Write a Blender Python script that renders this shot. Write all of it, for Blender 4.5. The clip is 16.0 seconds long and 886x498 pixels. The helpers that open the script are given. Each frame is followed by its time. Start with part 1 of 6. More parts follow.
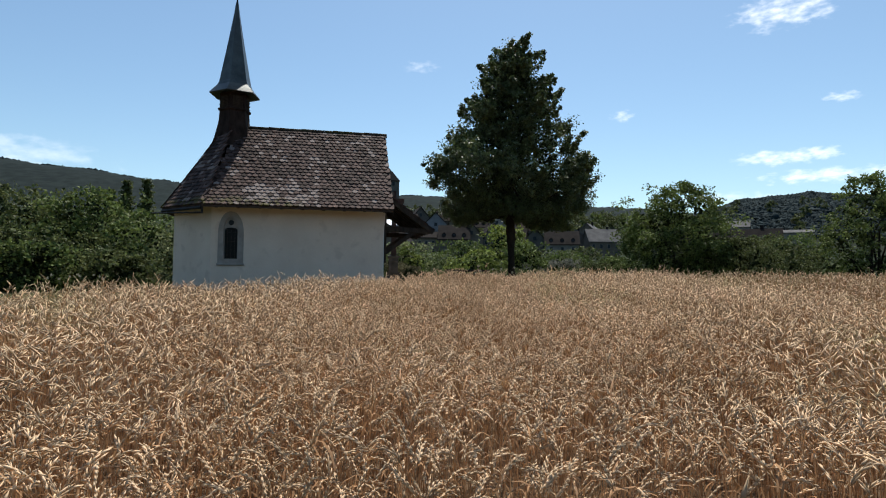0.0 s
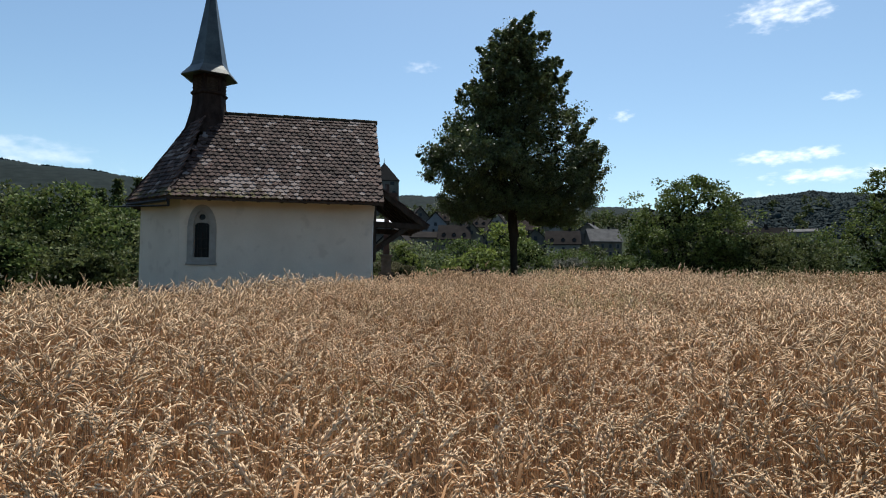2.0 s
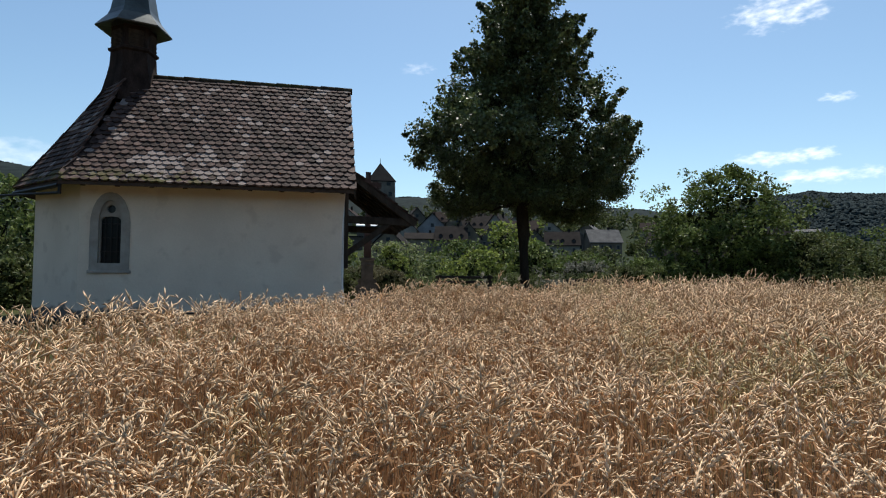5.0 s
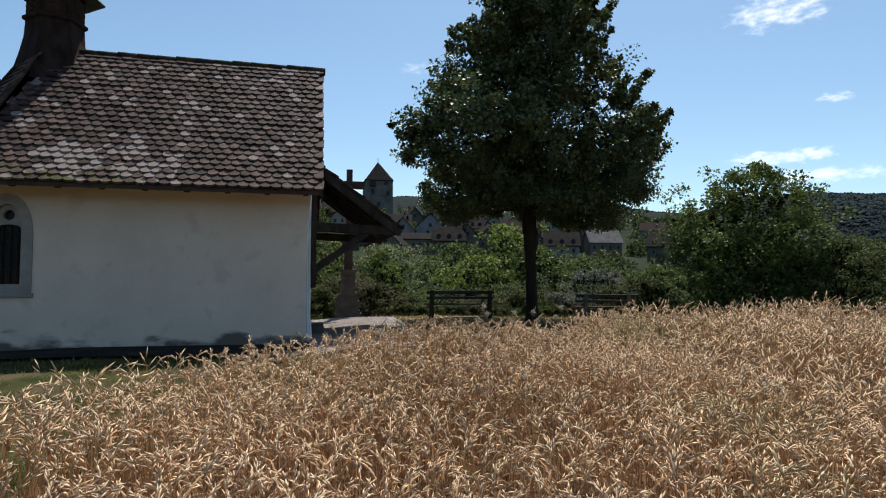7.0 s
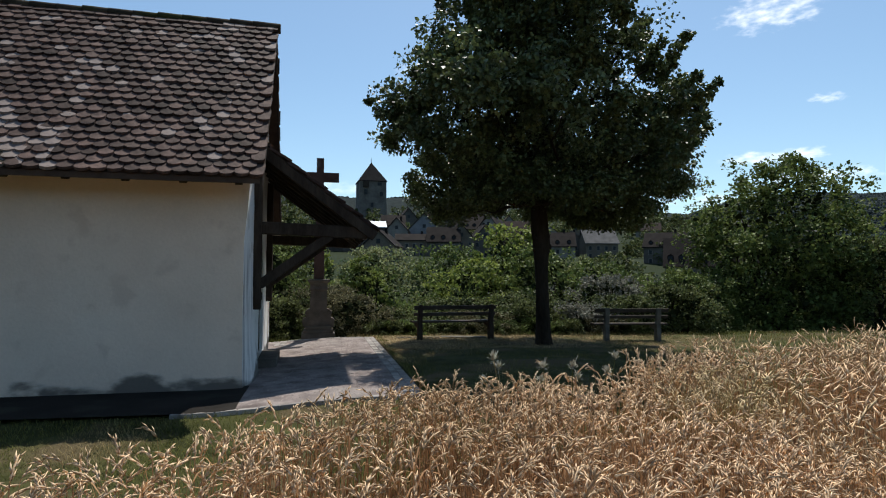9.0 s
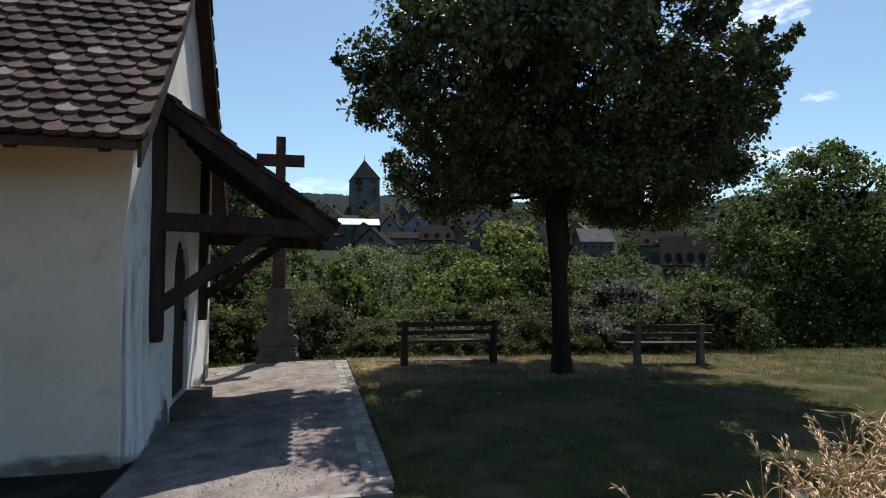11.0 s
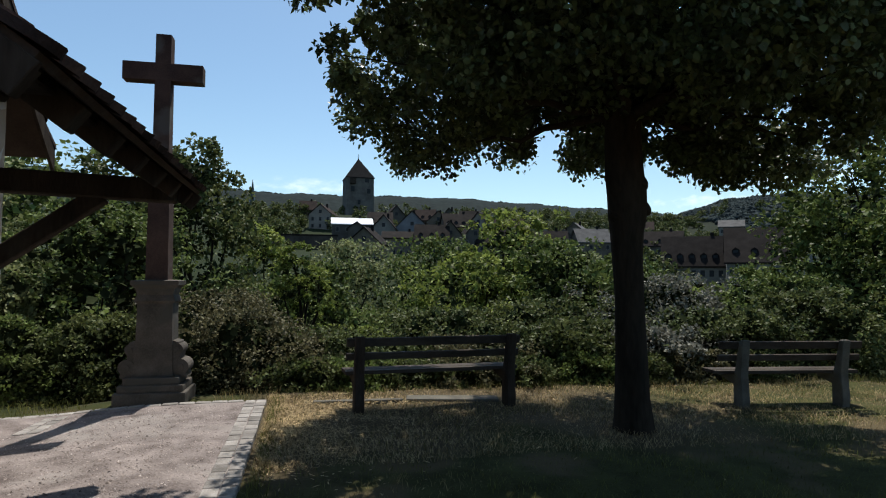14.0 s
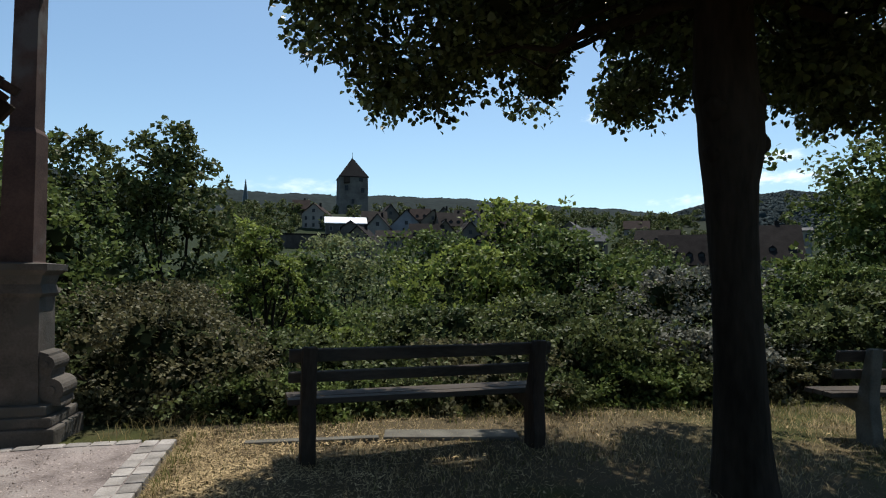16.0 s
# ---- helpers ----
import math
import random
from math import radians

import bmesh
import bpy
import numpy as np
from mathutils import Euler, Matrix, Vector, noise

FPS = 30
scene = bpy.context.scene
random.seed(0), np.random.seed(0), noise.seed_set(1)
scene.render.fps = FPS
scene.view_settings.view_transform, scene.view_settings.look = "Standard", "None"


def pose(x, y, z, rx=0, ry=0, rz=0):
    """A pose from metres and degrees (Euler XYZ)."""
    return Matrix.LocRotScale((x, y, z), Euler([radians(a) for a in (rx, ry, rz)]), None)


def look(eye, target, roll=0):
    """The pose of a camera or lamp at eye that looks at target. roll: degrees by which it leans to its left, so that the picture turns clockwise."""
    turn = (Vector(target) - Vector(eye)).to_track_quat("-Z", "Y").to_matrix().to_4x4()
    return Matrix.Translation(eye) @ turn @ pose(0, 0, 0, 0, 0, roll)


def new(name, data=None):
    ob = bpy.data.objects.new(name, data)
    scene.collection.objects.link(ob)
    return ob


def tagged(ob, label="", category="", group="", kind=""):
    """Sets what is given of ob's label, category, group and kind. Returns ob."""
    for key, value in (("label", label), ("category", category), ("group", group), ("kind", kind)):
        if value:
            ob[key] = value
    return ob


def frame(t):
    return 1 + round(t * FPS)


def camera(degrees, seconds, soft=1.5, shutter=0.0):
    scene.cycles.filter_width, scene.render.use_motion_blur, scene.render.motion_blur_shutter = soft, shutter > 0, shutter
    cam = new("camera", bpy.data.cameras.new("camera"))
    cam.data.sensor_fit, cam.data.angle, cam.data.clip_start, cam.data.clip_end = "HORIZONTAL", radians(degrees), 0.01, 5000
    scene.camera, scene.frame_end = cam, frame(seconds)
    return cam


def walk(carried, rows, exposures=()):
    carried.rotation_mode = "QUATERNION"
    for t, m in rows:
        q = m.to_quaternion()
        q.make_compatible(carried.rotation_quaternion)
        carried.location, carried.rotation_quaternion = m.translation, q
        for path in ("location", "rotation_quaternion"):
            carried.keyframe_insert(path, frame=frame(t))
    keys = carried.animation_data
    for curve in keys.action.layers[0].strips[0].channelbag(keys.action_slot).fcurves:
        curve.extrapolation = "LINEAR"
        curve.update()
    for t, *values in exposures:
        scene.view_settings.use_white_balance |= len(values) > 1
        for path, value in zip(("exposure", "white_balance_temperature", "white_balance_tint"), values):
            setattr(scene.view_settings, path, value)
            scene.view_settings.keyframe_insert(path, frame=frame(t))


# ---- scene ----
cam = camera(72.0, 16.0, soft=1.1)
PATH = [
    (0, (-0.398, -1.021, 0.555), (0.008, 0.936, 0.639), 0.6),
    (0.5, (-0.332, -0.663, 0.529), (0.078, 1.292, 0.616), 0.5),
    (1, (-0.2, -0.208, 0.541), (0.21, 1.748, 0.627), 0.5),
    (1.5, (-0.035, 0.333, 0.561), (0.375, 2.289, 0.645), 0.6),
    (2, (0.155, 0.929, 0.548), (0.56, 2.886, 0.633), 0.5),
    (2.5, (0.369, 1.629, 0.571), (0.769, 3.587, 0.659), 0.5),
    (3, (0.52, 2.339, 0.614), (0.92, 4.296, 0.702), 0.6),
    (3.5, (0.64, 3.043, 0.659), (1.049, 4.999, 0.746), 0.5),
    (4, (0.818, 3.792, 0.684), (1.23, 5.747, 0.774), 0.4),
    (6.5, (1.717, 7.398, 1.048), (2.133, 9.353, 1.137), 0.4),
    (7, (1.906, 8.033, 1.188), (2.325, 9.987, 1.276), 0.4),
    (7.5, (2.078, 8.696, 1.251), (2.501, 10.649, 1.341), 0.2),
    (8, (2.261, 9.435, 1.305), (2.687, 11.387, 1.396), 0.2),
    (8.5, (2.431, 10.254, 1.364), (2.862, 12.204, 1.455), 0.2),
    (9, (2.626, 10.993, 1.427), (3.063, 12.943, 1.518), 0.2),
    (11.3, (3.46, 14.183, 1.62), (3.919, 16.128, 1.705), 0.3),
    (11.5, (3.575, 14.472, 1.606), (4.032, 16.417, 1.697), 0.4),
    (12, (3.775, 15.217, 1.626), (4.233, 17.162, 1.716), 0.3),
    (12.5, (3.92, 15.953, 1.647), (4.382, 17.897, 1.736), 0.3),
    (13, (4.065, 16.664, 1.588), (4.532, 18.607, 1.676), 0.3),
    (13.5, (4.234, 17.38, 1.5), (4.703, 19.322, 1.59), 0.3),
    (14, (4.454, 18.062, 1.426), (4.926, 20.004, 1.515), 0.4),
    (14.5, (4.642, 18.799, 1.355), (5.118, 20.74, 1.444), 0.3),
    (15, (4.808, 19.448, 1.296), (5.29, 21.387, 1.384), 0.2),
    (15.5, (4.902, 19.908, 1.267), (5.388, 21.846, 1.357), 0.3),
    (16, (4.982, 20.216, 1.272), (5.471, 22.154, 1.361), 0.3),
]
walk(cam, [(t, look(eye, target, roll)) for t, eye, target, roll in PATH], ((0.0, 0.15), (16.0, 0.15)))

# ---- world, sun ----
SUN = Vector((0.215, 0.49, 1.0)).normalized()
world = bpy.data.worlds.new("sky")
scene.world = world
world.use_nodes = True
wt = world.node_tree
for n in list(wt.nodes):
    wt.nodes.remove(n)
sky = wt.nodes.new("ShaderNodeTexSky")
sky.sky_type, sky.sun_disc = "NISHITA", False
sky.sun_elevation = math.asin(SUN.z)
sky.sun_rotation = math.atan2(SUN.x, SUN.y)
sky.altitude, sky.air_density, sky.dust_density, sky.ozone_density = 400, 1.0, 0.8, 0.8
coord = wt.nodes.new("ShaderNodeTexCoord")
bg = wt.nodes.new("ShaderNodeBackground")
bg.inputs["Strength"].default_value = 0.117
out = wt.nodes.new("ShaderNodeOutputWorld")
tint = wt.nodes.new("ShaderNodeMix")
tint.data_type, tint.blend_type = "RGBA", "MULTIPLY"
tint.inputs["Factor"].default_value = 1.0
wt.links.new(sky.outputs["Color"], tint.inputs[6])
tint.inputs[7].default_value = (0.93, 1.065, 1.065, 1)
last = tint.outputs[2]


def cloud(az, el, half_w, half_h, amount, seed, scale=9.0):
    """A small fair-weather cloud at an azimuth (degrees right of +y) and elevation."""
    global last
    a, e = radians(az), radians(el)
    d = Vector((math.sin(a) * math.cos(e), math.cos(a) * math.cos(e), math.sin(e)))
    r = Vector((math.cos(a), -math.sin(a), 0))
    u = r.cross(d)
    sq = []
    for axis, half in ((r, half_w), (u, half_h)):
        dot = wt.nodes.new("ShaderNodeVectorMath")
        dot.operation = "DOT_PRODUCT"
        wt.links.new(coord.outputs["Generated"], dot.inputs[0])
        dot.inputs[1].default_value = axis
        div = wt.nodes.new("ShaderNodeMath")
        div.operation = "DIVIDE"
        wt.links.new(dot.outputs["Value"], div.inputs[0])
        div.inputs[1].default_value = math.tan(radians(half))
        sub = wt.nodes.new("ShaderNodeMath")
        sub.operation = "SUBTRACT"
        wt.links.new(div.outputs[0], sub.inputs[0])
        sub.inputs[1].default_value = d.dot(axis) / math.tan(radians(half))
        pw = wt.nodes.new("ShaderNodeMath")
        pw.operation = "MULTIPLY"
        wt.links.new(sub.outputs[0], pw.inputs[0])
        wt.links.new(sub.outputs[0], pw.inputs[1])
        sq.append(pw)
    add = wt.nodes.new("ShaderNodeMath")
    wt.links.new(sq[0].outputs[0], add.inputs[0])
    wt.links.new(sq[1].outputs[0], add.inputs[1])
    nz = wt.nodes.new("ShaderNodeTexNoise")
    nz.inputs["Scale"].default_value, nz.inputs["Detail"].default_value = scale, 7
    mp = wt.nodes.new("ShaderNodeMapping")
    mp.inputs["Location"].default_value = (seed, seed * 1.7, 0)
    mp.inputs["Scale"].default_value = (1, 1, 2.2)
    wt.links.new(coord.outputs["Generated"], mp.inputs["Vector"])
    wt.links.new(mp.outputs[0], nz.inputs["Vector"])
    n2 = wt.nodes.new("ShaderNodeMath")
    n2.operation = "MULTIPLY_ADD"
    wt.links.new(nz.outputs["Fac"], n2.inputs[0])
    n2.inputs[1].default_value = -5.0
    wt.links.new(add.outputs[0], n2.inputs[2])
    rng = wt.nodes.new("ShaderNodeMapRange")
    rng.interpolation_type = "SMOOTHSTEP"
    rng.inputs["From Min"].default_value, rng.inputs["From Max"].default_value = -0.9, -4.4
    rng.inputs["To Min"].default_value, rng.inputs["To Max"].default_value = 0.0, amount
    wt.links.new(n2.outputs[0], rng.inputs["Value"])
    mx = wt.nodes.new("ShaderNodeMix")
    mx.data_type = "RGBA"
    wt.links.new(rng.outputs[0], mx.inputs["Factor"])
    wt.links.new(last, mx.inputs[6])
    mx.inputs[7].default_value = (11.5, 11.8, 12.2, 1)
    last = mx.outputs[2]


cloud(41.3, 21.3, 3.0, 1.3, 0.85, 1.3, 54)
cloud(41.0, 9.9, 3.4, 0.55, 0.8, 4.1, 60)
cloud(44.0, 8.2, 4.2, 0.55, 0.85, 7.7, 60)
cloud(43.5, 10.0, 1.5, 0.5, 0.7, 2.2, 66)
cloud(28.1, 14.3, 0.9, 0.45, 0.6, 2.9, 78)
cloud(45.1, 14.2, 1.1, 0.4, 0.55, 5.5, 78)
cloud(-25.0, 9.2, 7.0, 1.2, 0.4, 8.8, 36)
cloud(9.5, 19.0, 1.3, 0.5, 0.35, 3.3, 66)
cloud(37.5, 6.6, 3.6, 0.6, 0.5, 9.1, 54)
cloud(1.5, 8.1, 5.0, 0.7, 0.4, 6.1, 48)
wt.links.new(last, bg.inputs["Color"])
wt.links.new(bg.outputs[0], out.inputs["Surface"])

sun = new("sun", bpy.data.lights.new("sun", "SUN"))
sun.data.energy, sun.data.angle, sun.data.color = 5.0, radians(0.53), (1.0, 0.955, 0.88)
sun.matrix_world = look((0, 0, 60), Vector((0, 0, 60)) - SUN)

# ---- materials ----


def mat(name, c1, c2, scale=3.0, rough=0.85, bump=0.25, fine=40.0, c3=None, wear=0.0, wear_scale=0.6,
        rand=0.0, island=False, stretch=(1, 1, 1), metal=0.0, spec=0.06, trans=0.0, local=False):
    """A rough surface: colours c1 to c2 by a coarse and a fine noise, patches of c3, random tone per piece."""
    m = bpy.data.materials.new(name)
    m.use_nodes = True
    nt = m.node_tree
    L = nt.links
    bsdf = nt.nodes["Principled BSDF"]
    if local:
        tc = nt.nodes.new("ShaderNodeTexCoord")
        pos = tc.outputs["Object"]
    else:
        geo = nt.nodes.new("ShaderNodeNewGeometry")
        pos = geo.outputs["Position"]
    mp = nt.nodes.new("ShaderNodeMapping")
    mp.inputs["Scale"].default_value = stretch
    L.new(pos, mp.inputs["Vector"])

    def nz(s, d):
        n = nt.nodes.new("ShaderNodeTexNoise")
        n.inputs["Scale"].default_value, n.inputs["Detail"].default_value = s, d
        L.new(mp.outputs[0], n.inputs["Vector"])
        return n.outputs["Fac"]

    a, b = nz(scale, 5), nz(fine, 4)
    ad = nt.nodes.new("ShaderNodeMath")
    ad.operation = "MULTIPLY_ADD"
    L.new(b, ad.inputs[0])
    ad.inputs[1].default_value = 0.45
    L.new(a, ad.inputs[2])
    rg = nt.nodes.new("ShaderNodeMapRange")
    rg.inputs["From Min"].default_value, rg.inputs["From Max"].default_value = 0.5, 0.95
    L.new(ad.outputs[0], rg.inputs["Value"])
    mx = nt.nodes.new("ShaderNodeMix")
    mx.data_type = "RGBA"
    L.new(rg.outputs[0], mx.inputs["Factor"])
    mx.inputs[6].default_value, mx.inputs[7].default_value = (*c1, 1), (*c2, 1)
    col = mx.outputs[2]
    if c3:
        w = nz(wear_scale, 6)
        r2 = nt.nodes.new("ShaderNodeMapRange")
        r2.interpolation_type = "SMOOTHSTEP"
        r2.inputs["From Min"].default_value, r2.inputs["From Max"].default_value = 0.62 - wear * 0.3, 0.72 - wear * 0.25
        L.new(w, r2.inputs["Value"])
        m2 = nt.nodes.new("ShaderNodeMix")
        m2.data_type = "RGBA"
        L.new(r2.outputs[0], m2.inputs["Factor"])
        L.new(col, m2.inputs[6])
        m2.inputs[7].default_value = (*c3, 1)
        col = m2.outputs[2]
    if rand:
        if island:
            src = nt.nodes.new("ShaderNodeNewGeometry").outputs["Random Per Island"]
        else:
            src = nt.nodes.new("ShaderNodeObjectInfo").outputs["Random"]
        r3 = nt.nodes.new("ShaderNodeMapRange")
        r3.inputs["To Min"].default_value, r3.inputs["To Max"].default_value = 1 - rand, 1 + rand
        L.new(src, r3.inputs["Value"])
        h = nt.nodes.new("ShaderNodeHueSaturation")
        L.new(r3.outputs[0], h.inputs["Value"])
        L.new(col, h.inputs["Color"])
        col = h.outputs[0]
    L.new(col, bsdf.inputs["Base Color"])
    bsdf.inputs["Roughness"].default_value = rough
    bsdf.inputs["Metallic"].default_value = metal
    bsdf.inputs["Specular IOR Level"].default_value = spec
    if bump:
        bp = nt.nodes.new("ShaderNodeBump")
        bp.inputs["Strength"].default_value, bp.inputs["Distance"].default_value = bump, 0.02
        L.new(ad.outputs[0], bp.inputs["Height"])
        L.new(bp.outputs[0], bsdf.inputs["Normal"])
    if trans:
        tr = nt.nodes.new("ShaderNodeBsdfTranslucent")
        L.new(col, tr.inputs["Color"])
        ms = nt.nodes.new("ShaderNodeMixShader")
        ms.inputs[0].default_value = trans
        L.new(bsdf.outputs[0], ms.inputs[1])
        L.new(tr.outputs[0], ms.inputs[2])
        L.new(ms.outputs[0], nt.nodes["Material Output"].inputs["Surface"])
    return m


def leaf_mat(name, c1, c2, trans=0.32, rough=0.55, spec=0.08):
    return mat(name, c1, c2, scale=0.9, fine=7.0, rough=rough, bump=0, rand=0.55, island=True, trans=trans, spec=spec)


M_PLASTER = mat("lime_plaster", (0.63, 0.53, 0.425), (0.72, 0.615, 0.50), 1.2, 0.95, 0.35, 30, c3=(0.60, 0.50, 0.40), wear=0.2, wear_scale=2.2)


def add_damp(m):
    """Irregular dark algae stains in the lowest hand's breadths of the wall."""
    nt = m.node_tree
    L = nt.links
    bsdf = nt.nodes["Principled BSDF"]
    col = bsdf.inputs["Base Color"].links[0].from_socket
    geo = nt.nodes.new("ShaderNodeNewGeometry")
    sep = nt.nodes.new("ShaderNodeSeparateXYZ")
    L.new(geo.outputs["Position"], sep.inputs[0])
    n = nt.nodes.new("ShaderNodeTexNoise")
    n.inputs["Scale"].default_value, n.inputs["Detail"].default_value = 1.3, 8
    mp = nt.nodes.new("ShaderNodeMapping")
    mp.inputs["Scale"].default_value = (1, 1, 2.2)
    L.new(geo.outputs["Position"], mp.inputs["Vector"])
    L.new(mp.outputs[0], n.inputs["Vector"])
    h = nt.nodes.new("ShaderNodeMath")
    h.operation = "MULTIPLY_ADD"
    L.new(n.outputs["Fac"], h.inputs[0])
    h.inputs[1].default_value, h.inputs[2].default_value = -1.25, 0.57
    d = nt.nodes.new("ShaderNodeMath")
    d.operation = "ADD"
    L.new(sep.outputs["Z"], d.inputs[0])
    L.new(h.outputs[0], d.inputs[1])
    r = nt.nodes.new("ShaderNodeMapRange")
    r.interpolation_type = "SMOOTHSTEP"
    r.inputs["From Min"].default_value, r.inputs["From Max"].default_value = 0.10, -0.10
    r.inputs["To Max"].default_value = 0.9
    L.new(d.outputs[0], r.inputs["Value"])
    mx = nt.nodes.new("ShaderNodeMix")
    mx.data_type = "RGBA"
    L.new(r.outputs[0], mx.inputs["Factor"])
    L.new(col, mx.inputs[6])
    mx.inputs[7].default_value = (0.09, 0.085, 0.075, 1)
    L.new(mx.outputs[2], bsdf.inputs["Base Color"])


add_damp(M_PLASTER)
# whiter copy of the plaster: the gable's grazing sun is in the colour
M_PLASTER_LIT = mat("lime_plaster_lit", (0.80, 0.78, 0.74), (0.88, 0.86, 0.82), 1.6, 0.95, 0.5, 26, c3=(0.66, 0.64, 0.60), wear=0.15, wear_scale=3.0)
add_damp(M_PLASTER_LIT)


def add_runs(m):
    """Grey rain runs down the gable's south edge."""
    nt = m.node_tree
    L = nt.links
    bsdf = nt.nodes["Principled BSDF"]
    col = bsdf.inputs["Base Color"].links[0].from_socket
    geo = nt.nodes.new("ShaderNodeNewGeometry")
    sep = nt.nodes.new("ShaderNodeSeparateXYZ")
    L.new(geo.outputs["Position"], sep.inputs[0])
    fac = None
    for axis, lo, hi in (("Y", 20.35, 19.75), ("Z", 2.0, 1.2)):
        r = nt.nodes.new("ShaderNodeMapRange")
        r.interpolation_type = "SMOOTHSTEP"
        r.inputs["From Min"].default_value, r.inputs["From Max"].default_value = lo, hi
        L.new(sep.outputs[axis], r.inputs["Value"])
        if fac is None:
            fac = r.outputs[0]
        else:
            mu = nt.nodes.new("ShaderNodeMath")
            mu.operation = "MULTIPLY"
            L.new(fac, mu.inputs[0])
            L.new(r.outputs[0], mu.inputs[1])
            fac = mu.outputs[0]
    mp = nt.nodes.new("ShaderNodeMapping")
    mp.inputs["Scale"].default_value = (1, 9, 0.9)
    L.new(geo.outputs["Position"], mp.inputs["Vector"])
    n = nt.nodes.new("ShaderNodeTexNoise")
    n.inputs["Scale"].default_value, n.inputs["Detail"].default_value = 1.0, 7
    L.new(mp.outputs[0], n.inputs["Vector"])
    r = nt.nodes.new("ShaderNodeMapRange")
    r.inputs["From Min"].default_value, r.inputs["From Max"].default_value = 0.42, 0.68
    r.inputs["To Max"].default_value = 0.85
    L.new(n.outputs["Fac"], r.inputs["Value"])
    mu = nt.nodes.new("ShaderNodeMath")
    mu.operation = "MULTIPLY"
    L.new(fac, mu.inputs[0])
    L.new(r.outputs[0], mu.inputs[1])
    mx = nt.nodes.new("ShaderNodeMix")
    mx.data_type = "RGBA"
    L.new(mu.outputs[0], mx.inputs["Factor"])
    L.new(col, mx.inputs[6])
    mx.inputs[7].default_value = (0.17, 0.16, 0.15, 1)
    L.new(mx.outputs[2], bsdf.inputs["Base Color"])


add_runs(M_PLASTER_LIT)
M_STONE = mat("window_sandstone", (0.25, 0.225, 0.20), (0.36, 0.33, 0.29), 5, 0.9, 0.4, 60)


def tile_mat(name, island):
    """Old clay: each tile has its own tone; some are bleached by lichen, more of them low on the roof's east half; moss along the eave."""
    m = mat(name, (0.032, 0.021, 0.018), (0.105, 0.068, 0.056), 7, 0.8, 0.5, 70, rand=0.6, spec=0.12, island=island)
    nt = m.node_tree
    L = nt.links
    bsdf = nt.nodes["Principled BSDF"]
    col = bsdf.inputs["Base Color"].links[0].from_socket
    geo = nt.nodes.new("ShaderNodeNewGeometry")
    src = geo.outputs["Random Per Island"] if island else nt.nodes.new("ShaderNodeObjectInfo").outputs["Random"]

    def spot(scale, lo, hi, shift):
        mp = nt.nodes.new("ShaderNodeMapping")
        mp.inputs["Location"].default_value = (shift, 0, shift)
        L.new(geo.outputs["Position"], mp.inputs["Vector"])
        n = nt.nodes.new("ShaderNodeTexNoise")
        n.inputs["Scale"].default_value, n.inputs["Detail"].default_value = scale, 4
        L.new(mp.outputs[0], n.inputs["Vector"])
        r = nt.nodes.new("ShaderNodeMapRange")
        r.interpolation_type = "SMOOTHSTEP"
        r.inputs["From Min"].default_value, r.inputs["From Max"].default_value = lo, hi
        L.new(n.outputs["Fac"], r.inputs["Value"])
        return r.outputs[0]

    def math_(op, a, b):
        n = nt.nodes.new("ShaderNodeMath")
        n.operation = op
        for k, v in enumerate((a, b)):
            if isinstance(v, (int, float)):
                n.inputs[k].default_value = v
            else:
                L.new(v, n.inputs[k])
        return n.outputs[0]

    def blend(fac, c, col):
        mx = nt.nodes.new("ShaderNodeMix")
        mx.data_type = "RGBA"
        L.new(fac, mx.inputs["Factor"])
        L.new(col, mx.inputs[6])
        mx.inputs[7].default_value = (*c, 1)
        return mx.outputs[2]

    # a tile is bleached when its random number is below a share that varies over the roof
    wob = math_("FRACT", math_("MULTIPLY", src, 7.31), 0.0)
    share_0 = math_("MULTIPLY_ADD", spot(0.75, 0.50, 0.64, 3.0), 0.22)
    nt.nodes[-1].inputs[2].default_value = 0.045
    sep = nt.nodes.new("ShaderNodeSeparateXYZ")
    L.new(geo.outputs["Position"], sep.inputs[0])

    def band(axis, lo, hi):
        r = nt.nodes.new("ShaderNodeMapRange")
        r.interpolation_type = "SMOOTHSTEP"
        r.inputs["From Min"].default_value, r.inputs["From Max"].default_value = lo, hi
        L.new(sep.outputs[axis], r.inputs["Value"])
        return r.outputs[0]

    # a bleached field low on the slope, between the window and the middle
    crust = math_("MULTIPLY", math_("MULTIPLY", band("X", -3.1, -2.4), band("X", -0.1, -0.9)), math_("MULTIPLY", band("Z", 3.65, 3.3), spot(1.9, 0.42, 0.52, 5.0)))
    share = math_("MULTIPLY_ADD", crust, 0.75)
    L.new(share_0, nt.nodes[-1].inputs[2])
    pale = math_("MULTIPLY", math_("LESS_THAN", wob, share), spot(30, 0.22, 0.42, 0.0))
    col = blend(pale, (0.22, 0.178, 0.158), col)
    moss = math_("MULTIPLY", math_("MULTIPLY", band("X", -0.6, -1.6), band("Z", 3.1, 2.75)), spot(5, 0.45, 0.58, 9.0))
    col = blend(moss, (0.085, 0.075, 0.026), col)
    L.new(col, bsdf.inputs["Base Color"])
    return m


